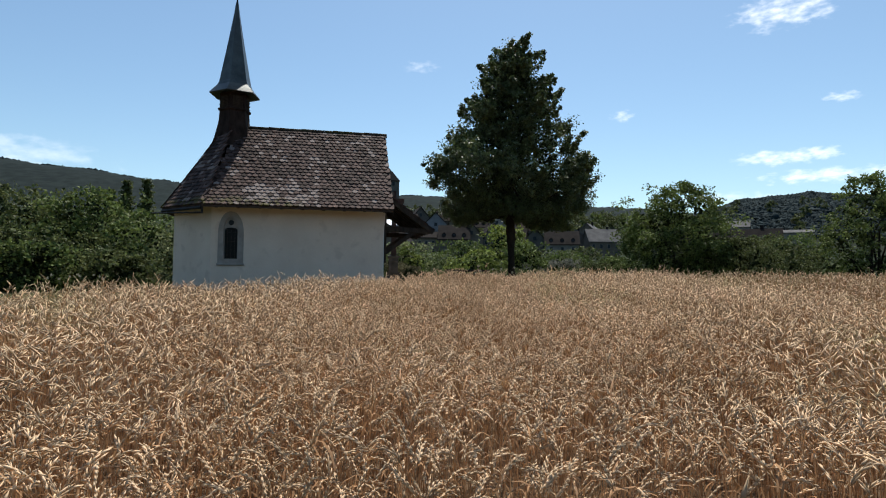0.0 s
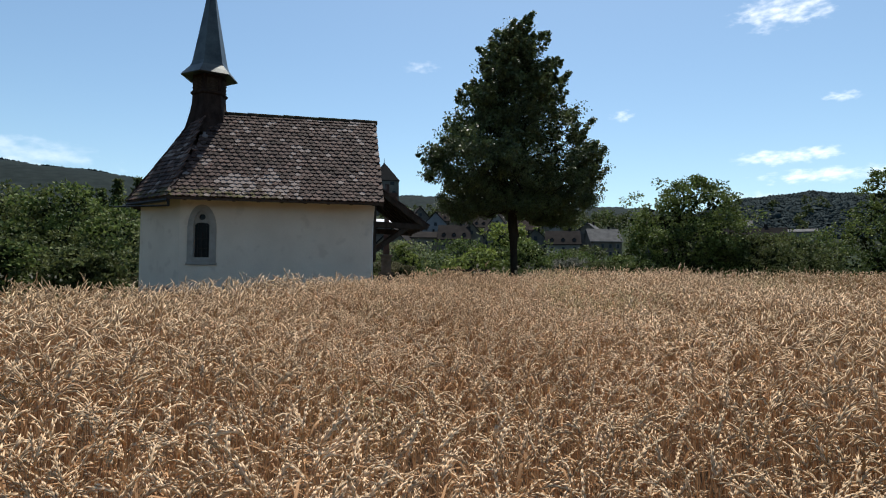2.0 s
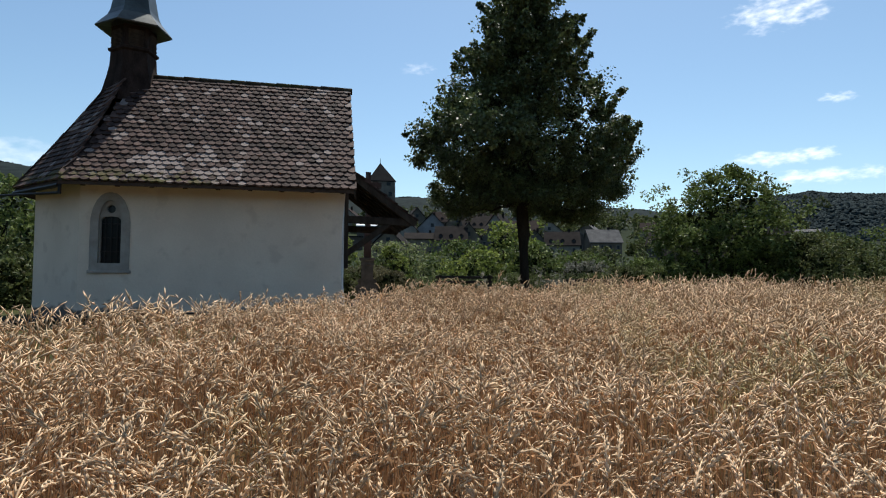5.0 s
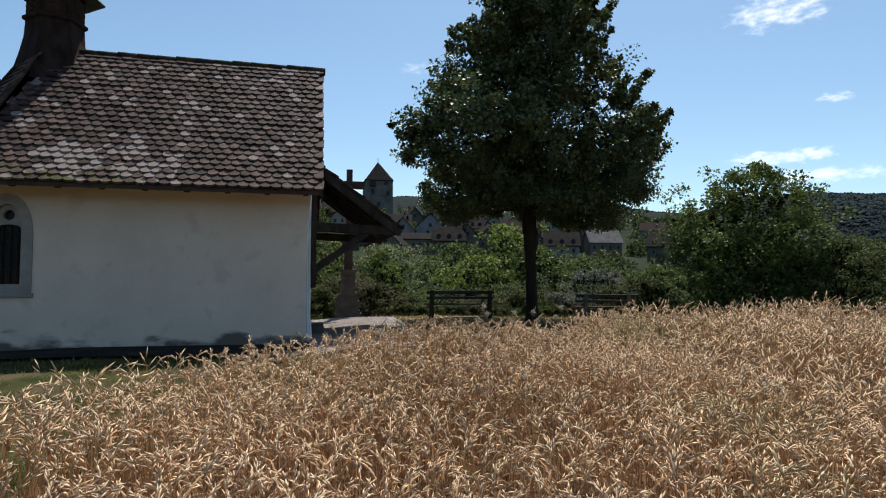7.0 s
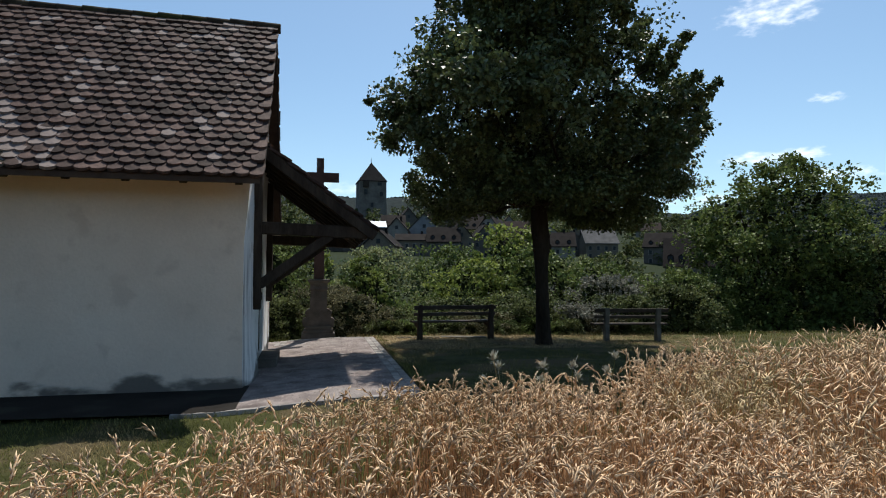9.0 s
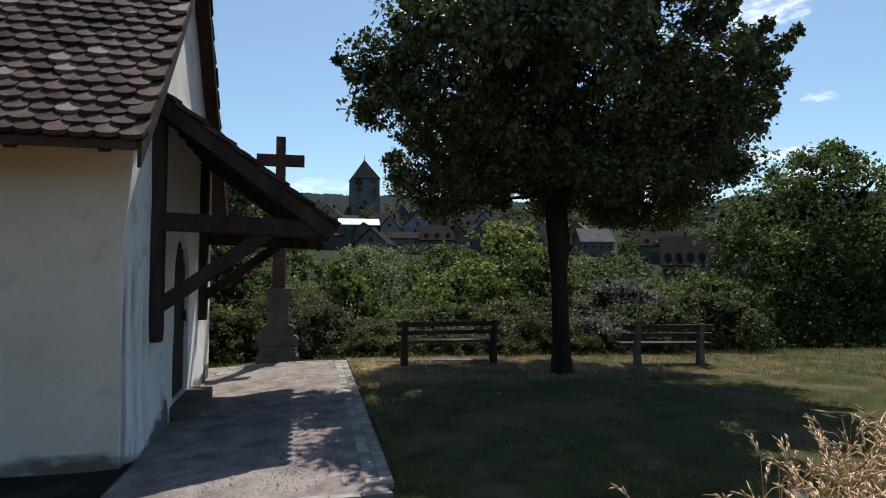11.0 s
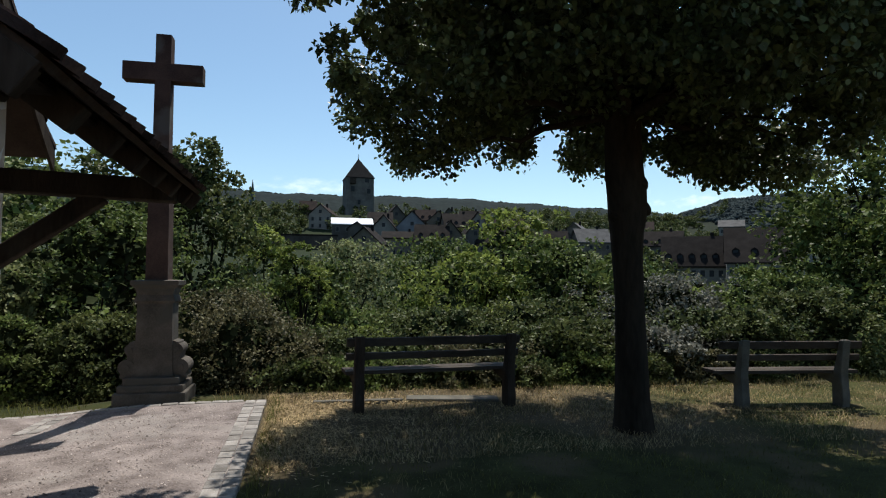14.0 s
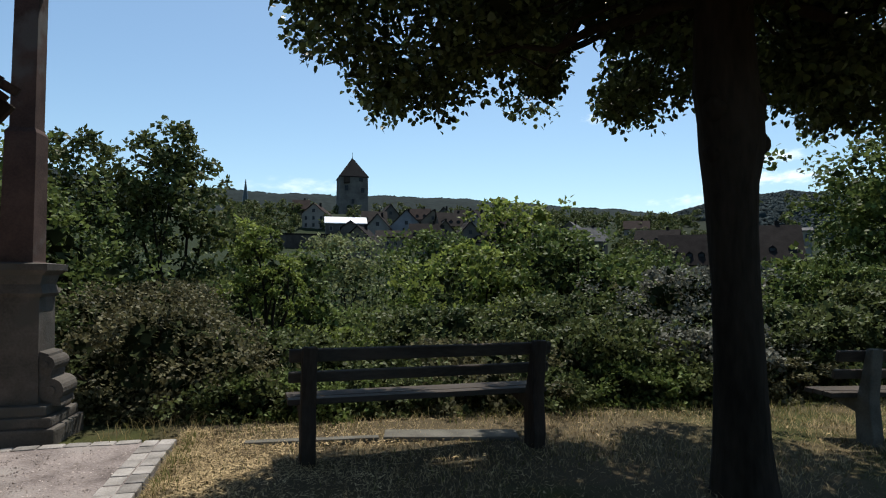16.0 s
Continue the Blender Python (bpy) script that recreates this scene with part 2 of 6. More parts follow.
M_TILE = tile_mat("old_clay_tile", False)
M_TILE_J = tile_mat("old_clay_tile_field", True)
M_RIDGE = mat("mossy_ridge_clay", (0.028, 0.022, 0.016), (0.062, 0.052, 0.034), 5, 0.95, 0.6, 40, c3=(0.040, 0.042, 0.018), wear=0.4, wear_scale=2.0, rand=0.2)
M_ROOFBED = mat("roof_boards", (0.05, 0.035, 0.028), (0.09, 0.065, 0.05), 4, 0.9, 0.3, 50)
M_WOOD = mat("weathered_oak", (0.027, 0.020, 0.016), (0.070, 0.055, 0.042), 6, 0.85, 0.5, 45, stretch=(1, 1, 0.25))
M_SHINGLE = mat("old_shingle", (0.018, 0.012, 0.010), (0.048, 0.033, 0.026), 5, 0.9, 0.6, 40, stretch=(1, 1, 0.4))
M_BENCHWOOD = mat("bench_planks", (0.034, 0.027, 0.021), (0.085, 0.069, 0.055), 5, 0.7, 0.4, 50, stretch=(0.3, 1, 1))
M_CONC = mat("bench_concrete", (0.085, 0.08, 0.066), (0.155, 0.145, 0.12), 6, 0.9, 0.4, 60)
M_SPIRE = mat("spire_metal", (0.030, 0.036, 0.036), (0.075, 0.090, 0.085), 3, 0.42, 0.2, 25, metal=0.35, spec=0.5)
M_CROSS = mat("red_sandstone", (0.060, 0.041, 0.036), (0.115, 0.078, 0.067), 4, 0.9, 0.4, 60, c3=(0.13, 0.12, 0.11), wear=0.3, wear_scale=2.2)
M_PED = mat("grey_sandstone", (0.068, 0.061, 0.053), (0.14, 0.124, 0.108), 4, 0.9, 0.45, 55, c3=(0.09, 0.085, 0.075), wear=0.3, wear_scale=2.5)
M_GRAVEL = mat("fine_gravel", (0.115, 0.094, 0.087), (0.315, 0.27, 0.25), 3.5, 0.95, 1.0, 55, c3=(0.27, 0.24, 0.22), wear=0.2, wear_scale=0.8)
M_GRIT = mat("grit", (0.13, 0.105, 0.095), (0.36, 0.31, 0.285), 9, 0.9, 0, 40, rand=0.45, island=True)
# path surface coloured near black for the shade under the south wall
M_PATH_SHADE = mat("shaded_path", (0.014, 0.0125, 0.011), (0.028, 0.025, 0.022), 1.5, 0.9, 0.5, 90, c3=(0.035, 0.036, 0.028), wear=0.3, wear_scale=1.2)
M_PAVER = mat("paver_stone", (0.17, 0.155, 0.14), (0.34, 0.315, 0.29), 6, 0.9, 0.5, 70, rand=0.25)
M_BARK = mat("lime_bark", (0.016, 0.0125, 0.009), (0.046, 0.036, 0.026), 5, 0.95, 0.9, 30, stretch=(1, 1, 0.25))
M_IRON = mat("dark_iron", (0.02, 0.02, 0.02), (0.045, 0.04, 0.038), 8, 0.5, 0.1, 50, metal=0.7)
M_GLASS = bpy.data.materials.new("leaded_glass")
M_GLASS.use_nodes = True
_g = M_GLASS.node_tree.nodes["Principled BSDF"]
_g.inputs["Base Color"].default_value = (0.012, 0.014, 0.016, 1)
_g.inputs["Roughness"].default_value = 0.12
M_LEAF = leaf_mat("lime_leaf", (0.050, 0.072, 0.028), (0.134, 0.170, 0.066), 0.2, 0.45, 0.28)
M_SHRUB = [leaf_mat("hazel_leaf", (0.065, 0.092, 0.027), (0.146, 0.186, 0.053), 0.29),
           leaf_mat("dark_leaf", (0.060, 0.079, 0.029), (0.125, 0.141, 0.049), 0.27),
           leaf_mat("bright_leaf", (0.131, 0.173, 0.038), (0.230, 0.268, 0.066), 0.34),
           leaf_mat("silver_leaf", (0.125, 0.132, 0.102), (0.217, 0.210, 0.170), 0.22),
           leaf_mat("pale_leaf", (0.131, 0.156, 0.066), (0.235, 0.251, 0.113), 0.29),
           leaf_mat("olive_leaf", (0.085, 0.084, 0.041), (0.148, 0.132, 0.068), 0.26)]
# near-black leaf colour that stands in for shade inside the crowns
M_CROWN_SHADE = mat("crown_shade_leaf", (0.022, 0.029, 0.013), (0.046, 0.055, 0.026), 2, 0.95, 0, 9, rand=0.3, island=True, spec=0.0)
# forest green shifted towards blue to stand in for haze
M_FARWOOD = mat("hazed_distant_forest", (0.021, 0.031, 0.033), (0.030, 0.042, 0.043), 0.02, 0.95, 0.0, 0.2, rand=0.12, island=True)
M_EAR = mat("wheat_ear", (0.56, 0.395, 0.235), (0.84, 0.625, 0.41), 0.5, 0.5, 0, 60, rand=0.35, island=True, trans=0.2, c3=(0.58, 0.46, 0.26), wear=0.2, wear_scale=0.35)
M_STRAW = mat("wheat_straw", (0.32, 0.178, 0.088), (0.48, 0.285, 0.148), 0.5, 0.55, 0, 9, rand=0.35, island=True, trans=0.25, c3=(0.34, 0.28, 0.13), wear=0.2, wear_scale=0.35)
M_LITTER = mat("dry_clippings", (0.22, 0.16, 0.085), (0.46, 0.35, 0.19), 3, 0.8, 0, 9, rand=0.4, island=True)
M_GRASS = mat("grass_blade", (0.074, 0.082, 0.023), (0.165, 0.165, 0.048), 0.7, 0.6, 0, 5, rand=0.4, island=True, trans=0.3, c3=(0.26, 0.205, 0.10), wear=0.38, wear_scale=0.8)


def ground_mat():
    """Lawn near the chapel, bare soil under the crop, meadow and haze-blue woodland floor further off."""
    m = mat("ground_soil_and_turf", (0.026, 0.029, 0.011), (0.068, 0.070, 0.025), 3.2, 0.95, 0.8, 45, c3=(0.092, 0.072, 0.040), wear=0.40, wear_scale=0.9, spec=0.05)
    nt = m.node_tree
    bsdf = nt.nodes["Principled BSDF"]
    src = bsdf.inputs["Base Color"].links[0].from_socket
    at = nt.nodes.new("ShaderNodeAttribute")
    at.attribute_name = "cover"
    sp = nt.nodes.new("ShaderNodeSeparateColor")
    nt.links.new(at.outputs["Color"], sp.inputs[0])
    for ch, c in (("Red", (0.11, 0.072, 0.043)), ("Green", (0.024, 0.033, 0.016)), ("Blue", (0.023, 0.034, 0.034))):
        mx = nt.nodes.new("ShaderNodeMix")
        mx.data_type = "RGBA"
        nt.links.new(sp.outputs[ch], mx.inputs["Factor"])
        nt.links.new(src, mx.inputs[6])
        mx.inputs[7].default_value = (*c, 1)
        # canopy tones lean blue, with the distance haze put into the colour
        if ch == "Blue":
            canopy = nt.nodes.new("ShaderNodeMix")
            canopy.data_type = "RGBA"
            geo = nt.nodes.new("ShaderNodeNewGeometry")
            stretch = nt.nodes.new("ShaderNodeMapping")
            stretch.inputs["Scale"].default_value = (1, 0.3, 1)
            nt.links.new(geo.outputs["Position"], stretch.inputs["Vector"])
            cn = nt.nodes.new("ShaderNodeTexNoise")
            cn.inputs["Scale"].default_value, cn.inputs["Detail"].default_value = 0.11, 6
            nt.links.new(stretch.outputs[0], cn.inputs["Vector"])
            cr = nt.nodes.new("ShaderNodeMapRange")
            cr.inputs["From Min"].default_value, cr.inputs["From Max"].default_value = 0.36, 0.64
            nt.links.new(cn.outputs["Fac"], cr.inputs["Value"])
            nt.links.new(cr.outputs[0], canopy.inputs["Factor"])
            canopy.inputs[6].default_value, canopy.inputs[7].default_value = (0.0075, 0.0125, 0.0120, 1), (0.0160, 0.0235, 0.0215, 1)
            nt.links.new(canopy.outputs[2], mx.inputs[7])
        src = mx.outputs[2]
    mx = nt.nodes.new("ShaderNodeMix")
    mx.data_type = "RGBA"
    nz = nt.nodes.new("ShaderNodeTexNoise")
    nz.inputs["Scale"].default_value, nz.inputs["Detail"].default_value = 3.5, 6
    mul = nt.nodes.new("ShaderNodeMath")
    mul.operation = "MULTIPLY"
    nt.links.new(at.outputs["Alpha"], mul.inputs[0])
    nt.links.new(nz.outputs["Fac"], mul.inputs[1])
    mr = nt.nodes.new("ShaderNodeMapRange")
    mr.inputs["From Min"].default_value, mr.inputs["From Max"].default_value = 0.25, 0.55
    nt.links.new(mul.outputs[0], mr.inputs["Value"])
    nt.links.new(mr.outputs[0], mx.inputs["Factor"])
    nt.links.new(src, mx.inputs[6])
    mx.inputs[7].default_value = (0.085, 0.066, 0.040, 1)
    nt.links.new(mx.outputs[2], bsdf.inputs["Base Color"])
    return m


M_GROUND = ground_mat()

# ---- building helpers ----


def part(name, bm, material, parent=None, label="", smooth=False):
    """Links a bmesh as one mesh object under a thing or a part."""
    me = bpy.data.meshes.new(name)
    bm.normal_update()
    bm.to_mesh(me)
    bm.free()
    me.materials.append(material)
    if smooth:
        me.shade_smooth()
    ob = new(name, me)
    if parent:
        ob.parent = parent
    if label:
        tagged(ob, label)
    return ob


def np_mesh(name, verts, faces, material, mats=None, smooth=False):
    """A mesh from arrays: faces is (n, 3) or (n, 4)."""
    me = bpy.data.meshes.new(name)
    k = faces.shape[1]
    me.vertices.add(len(verts))
    me.vertices.foreach_set("co", np.ascontiguousarray(verts, dtype=np.float32).ravel())
    me.loops.add(faces.size)
    me.loops.foreach_set("vertex_index", np.ascontiguousarray(faces, dtype=np.int32).ravel())
    me.polygons.add(len(faces))
    me.polygons.foreach_set("loop_start", np.arange(0, faces.size, k, dtype=np.int32))
    for m in material if isinstance(material, (list, tuple)) else [material]:
        me.materials.append(m)
    if mats is not None:
        me.polygons.foreach_set("material_index", np.ascontiguousarray(mats, dtype=np.int32))
    me.update(calc_edges=True)
    if smooth:
        me.shade_smooth()
    return me


def box(bm, x0, x1, y0, y1, z0, z1, bevel=0.0):
    r = bmesh.ops.create_cube(bm, size=1, matrix=Matrix.Translation(((x0 + x1) / 2, (y0 + y1) / 2, (z0 + z1) / 2)) @ Matrix.Diagonal((x1 - x0, y1 - y0, z1 - z0, 1)))
    if bevel:
        es = list({e for v in r["verts"] for e in v.link_edges})
        bmesh.ops.bevel(bm, geom=es, offset=bevel, segments=2, affect="EDGES", profile=0.6)


def beam(bm, p, q, w, h, bevel=0.008, up=(0, 0, 1)):
    """A squared timber from p to q, w wide and h deep."""
    p, q = Vector(p), Vector(q)
    d = (q - p).normalized()
    s = d.cross(Vector(up)).normalized()
    u = s.cross(d)
    m = Matrix((s, d, u)).transposed().to_4x4()
    m.translation = (p + q) / 2
    r = bmesh.ops.create_cube(bm, size=1, matrix=m @ Matrix.Diagonal((w, (q - p).length, h, 1)))
    if bevel:
        es = list({e for v in r["verts"] for e in v.link_edges})
        bmesh.ops.bevel(bm, geom=es, offset=bevel, segments=1, affect="EDGES")


def slab(bm, pts, t0, t1, put):
    """A flat plate: outline pts [(a, b)], from depth t0 to t1; put(a, b, t) gives the place."""
    lo = [bm.verts.new(put(a, b, t0)) for a, b in pts]
    hi = [bm.verts.new(put(a, b, t1)) for a, b in pts]
    bm.faces.new(lo[::-1])
    bm.faces.new(hi)
    for i in range(len(pts)):
        j = (i + 1) % len(pts)
        bm.faces.new((lo[i], lo[j], hi[j], hi[i]))


def holed(bm, outer, holes, t0, t1, put):
    """A plate with holes through it."""
    loops = [outer] + holes
    for t in (t0, t1):
        edges = []
        for lp in loops:
            vs = [bm.verts.new(put(a, b, t)) for a, b in lp]
            edges += [bm.edges.new((vs[i], vs[(i + 1) % len(vs)])) for i in range(len(vs))]
        bmesh.ops.triangle_fill(bm, edges=edges, use_beauty=True)
    for lp in loops:
        for i in range(len(lp)):
            a, b = lp[i], lp[(i + 1) % len(lp)]
            bm.faces.new([bm.verts.new(put(*p, t)) for p, t in ((a, t0), (b, t0), (b, t1), (a, t1))])
    bmesh.ops.remove_doubles(bm, verts=bm.verts, dist=0.0005)
    bmesh.ops.recalc_face_normals(bm, faces=bm.faces)


def arch(x0, x1, z0, zs, zt, n=7):
    """The outline of a pointed arch."""
    xm, w = (x0 + x1) / 2, (x1 - x0) / 2
    pts = [(x0, z0), (x1, z0)]
    for i in range(n + 1):
        f = i / n
        pts.append((xm + w * math.cos(f * math.pi / 2) ** 0.85, zs + (zt - zs) * math.sin(f * math.pi / 2) ** 1.15))
    for i in range(n - 1, -1, -1):
        f = i / n
        pts.append((xm - w * math.cos(f * math.pi / 2) ** 0.85, zs + (zt - zs) * math.sin(f * math.pi / 2) ** 1.15))
    return pts


def thing(name, x, y, z, label, category, group="", rz=0):
    ob = new(name)
    ob.empty_display_size = 0.2
    ob.matrix_basis = pose(x, y, z, 0, 0, rz)
    return tagged(ob, label, category, group)


rng = np.random.default_rng(7)


def ss(a, b, v):
    t = np.clip((v - a) / (b - a), 0, 1)
    return t * t * (3 - 2 * t)


def tubes(paths, sides=7):
    """Tapered round limbs: each path is a list of (x, y, z, radius)."""
    V, F, o = [], [], 0
    ang = np.arange(sides) * 2 * math.pi / sides
    for path in paths:
        p = np.array(path, float)
        n = len(p)
        d = np.gradient(p[:, :3], axis=0)
        d /= np.linalg.norm(d, axis=1)[:, None] + 1e-9
        ref = np.where(np.abs(d[:, 2:3]) > 0.9, np.array([[1.0, 0, 0]]), np.array([[0, 0, 1.0]]))
        s = np.cross(d, ref)
        s /= np.linalg.norm(s, axis=1)[:, None]
        u = np.cross(s, d)
        V.append((p[:, None, :3] + p[:, 3, None, None] * (np.cos(ang)[None, :, None] * s[:, None] + np.sin(ang)[None, :, None] * u[:, None])).reshape(-1, 3))
        i = np.arange(n - 1)[:, None] * sides
        k = np.arange(sides)[None]
        k2 = (k + 1) % sides
        F.append(np.stack([i + k, i + k2, i + sides + k2, i + sides + k], -1).reshape(-1, 4) + o)
        o += n * sides
    return np.concatenate(V), np.concatenate(F)


def leaves(centres, radii, per, size, r, squash=0.8, droop=0.35, rounded=False):
    """Folded kite-shaped leaves in clumps. Returns vertices and triangles."""
    n = len(centres) * per
    c = np.repeat(centres, per, 0)
    rad = np.repeat(radii, per)[:, None]
    d = r.normal(size=(n, 3))
    d /= np.linalg.norm(d, axis=1)[:, None]
    p = c + d * rad * (r.random((n, 1)) ** 0.45) * np.array([1, 1, squash])
    ax = d * 0.5 + r.normal(size=(n, 3)) * 0.7 + np.array([0, 0, -droop])
    ax /= np.linalg.norm(ax, axis=1)[:, None]
    up = r.normal(size=(n, 3)) * 0.6 + np.array([0, 0, 0.9])
    sd = np.cross(ax, up)
    sd /= np.linalg.norm(sd, axis=1)[:, None] + 1e-9
    nm = np.cross(sd, ax)
    L = size * (0.65 + 0.7 * r.random((n, 1)))
    if rounded:
        a1, a2, w1, w2, up_ = ax * L * 0.22, ax * L * 0.66, sd * L * 0.40, sd * L * 0.33, nm * L * 0.09
        v = np.stack([p, p + a1 + w1 + up_, p + a2 + w2 + up_, p + ax * L, p + a2 - w2 + up_, p + a1 - w1 + up_], 1).reshape(-1, 3)
        b = np.arange(n)[:, None] * 6
        f = np.concatenate([b + np.array([t]) for t in ([0, 1, 2], [0, 2, 3], [0, 3, 4], [0, 4, 5])], 1).reshape(-1, 3)
        return v, f
    v = np.stack([p, p + ax * L * 0.42 + sd * L * 0.40 + nm * L * 0.10, p + ax * L, p + ax * L * 0.42 - sd * L * 0.40 + nm * L * 0.10], 1).reshape(-1, 3)
    b = np.arange(n)[:, None] * 4
    f = np.concatenate([b + np.array([[0, 1, 2]]), b + np.array([[0, 2, 3]])], 1).reshape(-1, 3)
    return v, f


# ---- ground ----


def field_edge(x):
    """Where the crop ends, as y for an x."""
    return np.interp(x, [-30, -6, -0.3, 0.6, 1.2, 1.8, 2.9, 4.3, 6.6, 10.2, 17, 40], [4.5, 10.2, 12.7, 13.5, 14.35, 14.8, 15.45, 16.05, 16.75, 17.8, 20.0, 24.5])


AZ = [-180, -60, -40, -24, -18, -12, 1, 12, 18, 25, 28, 31, 35, 37, 39, 44, 50, 60, 180]
EL = [6.0, 8.0, 8.3, 8.2, 7.9, 7.4, 7.1, 7.1, 6.8, 6.2, 6.0, 5.7, 5.3, 5.7, 6.3, 6.5, 6.0, 5.0, 5.0]
FAR = [1300, 1300, 1300, 1300, 1300, 1350, 1500, 1500, 1500, 1500, 1450, 1350, 1100, 800, 700, 700, 750, 1000, 1300]


def ground(x, y):
    """Height of the land."""
    x, y = np.asarray(x, float), np.asarray(y, float)
    z = (-0.10 * (1 - ss(1.4, 3.4, x)) - 0.15 * (1 - ss(-6, -1.5, x))) * ss(12, 17, y)
    z = z - 0.20 * (1 - ss(15.5, 19.0, y)) - 0.05 * np.clip(16 - y, 0, 40) - 0.012 * np.clip(y - 16, 0, 9) * ss(6, 12, x)
    z = z - 0.05 * (1 - ss(-6, 4, x)) * (1 - ss(10, 14, y))
    drop = np.clip(y - 25.6, 0, None)
    z = z - 10.5 * ss(0, 62, drop) - 0.10 * np.minimum(drop, 4)
    z = z + 19 * ss(105, 215, y) + 25 * ss(205, 345, y)
    dx, dy = x - 4, y - 20
    d = np.hypot(dx, dy)
    az = np.degrees(np.arctan2(dx, dy))
    el, far = np.interp(az, AZ, EL), np.interp(az, AZ, FAR)
    top = np.tan(np.radians(el)) * far
    top = top * (1 + 0.008 * np.sin(az * 0.9) + 0.005 * np.sin(az * 2.3 + 1))
    k = ss(0.38, 1.0, d / far)
    z = z * (1 - k) + top * k - np.clip(d / far - 1, 0, 3) * top * 0.12
    return z


def build_ground():
    rings = np.concatenate([[0.0], 0.35 * 1.048 ** np.arange(206)])
    na = 240
    ang = np.arange(na) * 2 * math.pi / na
    X = 4 + rings[:, None] * np.sin(ang)
    Y = 18 + rings[:, None] * np.cos(ang)
    Z = ground(X, Y)
    near = (1 - ss(20, 60, rings))[:, None]
    paved = ss(-6.0, -5.4, X) * (1 - ss(4.25, 4.8, X)) * ss(17.5, 18.1, Y) * (1 - ss(25.4, 25.9, Y))
    Z = Z + near * (1 - paved) * 0.012 * (np.sin(X * 3.1 + np.sin(Y * 2.3)) + np.sin(Y * 4.3 + X))
    Z = Z - 0.02 * paved
    v = np.stack([X, Y, Z], -1).reshape(-1, 3)
    i = np.arange(len(rings) - 1)[:, None] * na
    k = np.arange(na)[None]
    k2 = (k + 1) % na
    f = np.stack([i + k, i + na + k, i + na + k2, i + k2], -1).reshape(-1, 4)
    me = np_mesh("ground", v, f, M_GROUND, smooth=True)
    x, y = v[:, 0], v[:, 1]
    d = np.hypot(x - 4, y - 20)
    crop = ss(-0.4, 0.2, field_edge(x) - y) * (1 - ss(60, 90, d))
    slope = ss(25.4, 26.6, y) * (1 - ss(300, 420, d))
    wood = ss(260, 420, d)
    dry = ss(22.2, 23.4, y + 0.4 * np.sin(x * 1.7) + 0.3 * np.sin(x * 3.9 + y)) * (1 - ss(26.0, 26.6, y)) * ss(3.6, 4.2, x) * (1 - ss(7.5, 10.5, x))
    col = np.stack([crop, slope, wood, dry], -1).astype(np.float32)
    at = me.color_attributes.new("cover", "FLOAT_COLOR", "POINT")
    at.data.foreach_set("color", col.ravel())
    return tagged(new("ground", me), "sloping land with turf, bare soil under the crop and wooded hills", "ground", kind="structure")


build_ground()

# ---- patio and path round the chapel ----


def patio_outline():
    return [(4.13, 25.22), (1.2, 25.30), (-0.5, 25.3), (-0.5, 24.0), (-3.5, 24.0), (-5.2, 19.4), (-4.4, 18.62), (-0.5, 18.40), (1.2, 18.30), (2.4, 18.26), (3.98, 18.34)]


def gz(x, y):
    return float(ground(x, y))


def build_patio():
    bm = bmesh.new()
    pts = patio_outline()
    vs = [bm.verts.new((x, y, 0)) for x, y in pts]
    bm.faces.new(vs)
    for c, nrm, lo, hi in ((0, (1, 0, 0), -9, 4), (1, (0, 1, 0), 16, 25)):
        for s in np.arange(lo, hi, 0.5 if c == 0 else 0.25):
            co = (s, 0, 0) if c == 0 else (0, s, 0)
            bmesh.ops.bisect_plane(bm, geom=bm.verts[:] + bm.edges[:] + bm.faces[:], plane_co=co, plane_no=nrm)
    for v in bm.verts:
        v.co.z = gz(v.co.x, v.co.y) + 0.022
    ob = part("patio_paving", bm, M_GRAVEL)
    return tagged(ob, "pinkish grey fine gravel forecourt round the chapel", "pavement", kind="structure")


patio = build_patio()


def build_path():
    """The paved strip along the south wall, with the chapel's shade put into its dark colour."""
    bm = bmesh.new()
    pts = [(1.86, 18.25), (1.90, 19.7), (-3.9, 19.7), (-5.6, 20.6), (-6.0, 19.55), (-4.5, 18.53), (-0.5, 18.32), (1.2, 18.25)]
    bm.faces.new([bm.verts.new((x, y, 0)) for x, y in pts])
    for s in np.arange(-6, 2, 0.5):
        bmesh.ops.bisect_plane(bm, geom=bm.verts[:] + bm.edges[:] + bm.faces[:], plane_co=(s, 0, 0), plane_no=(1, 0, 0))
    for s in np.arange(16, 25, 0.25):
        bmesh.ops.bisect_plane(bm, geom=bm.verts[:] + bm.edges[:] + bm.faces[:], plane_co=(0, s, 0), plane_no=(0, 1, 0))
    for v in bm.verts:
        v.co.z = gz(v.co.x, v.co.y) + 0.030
    return tagged(part("path", bm, M_PATH_SHADE), "path along the chapel wall, coloured dark for the wall's shade", "path", kind="structure")


build_path()

# ---- chapel ----
WX, SX, EX = 1.875, -3.72, -5.13          # west wall, nave's east end, apse's east face
Y0, Y1 = 19.55, 24.35                     # south and north wall faces
YM, TH = (Y0 + Y1) / 2, 0.5
EAVE_Y, EAVE_Z, RIDGE_Z = 18.95, 2.67, 5.80
WALL_Z = 3.16

chapel = thing("chapel", -1.5, YM, -0.1, "small whitewashed chapel with a steep mossy clay-tile roof and ridge turret", "chapel")


def local(ob):
    """Puts a part that was built in world places under the chapel."""
    ob.parent = chapel
    ob.matrix_parent_inverse = chapel.matrix_basis.inverted()
    return ob


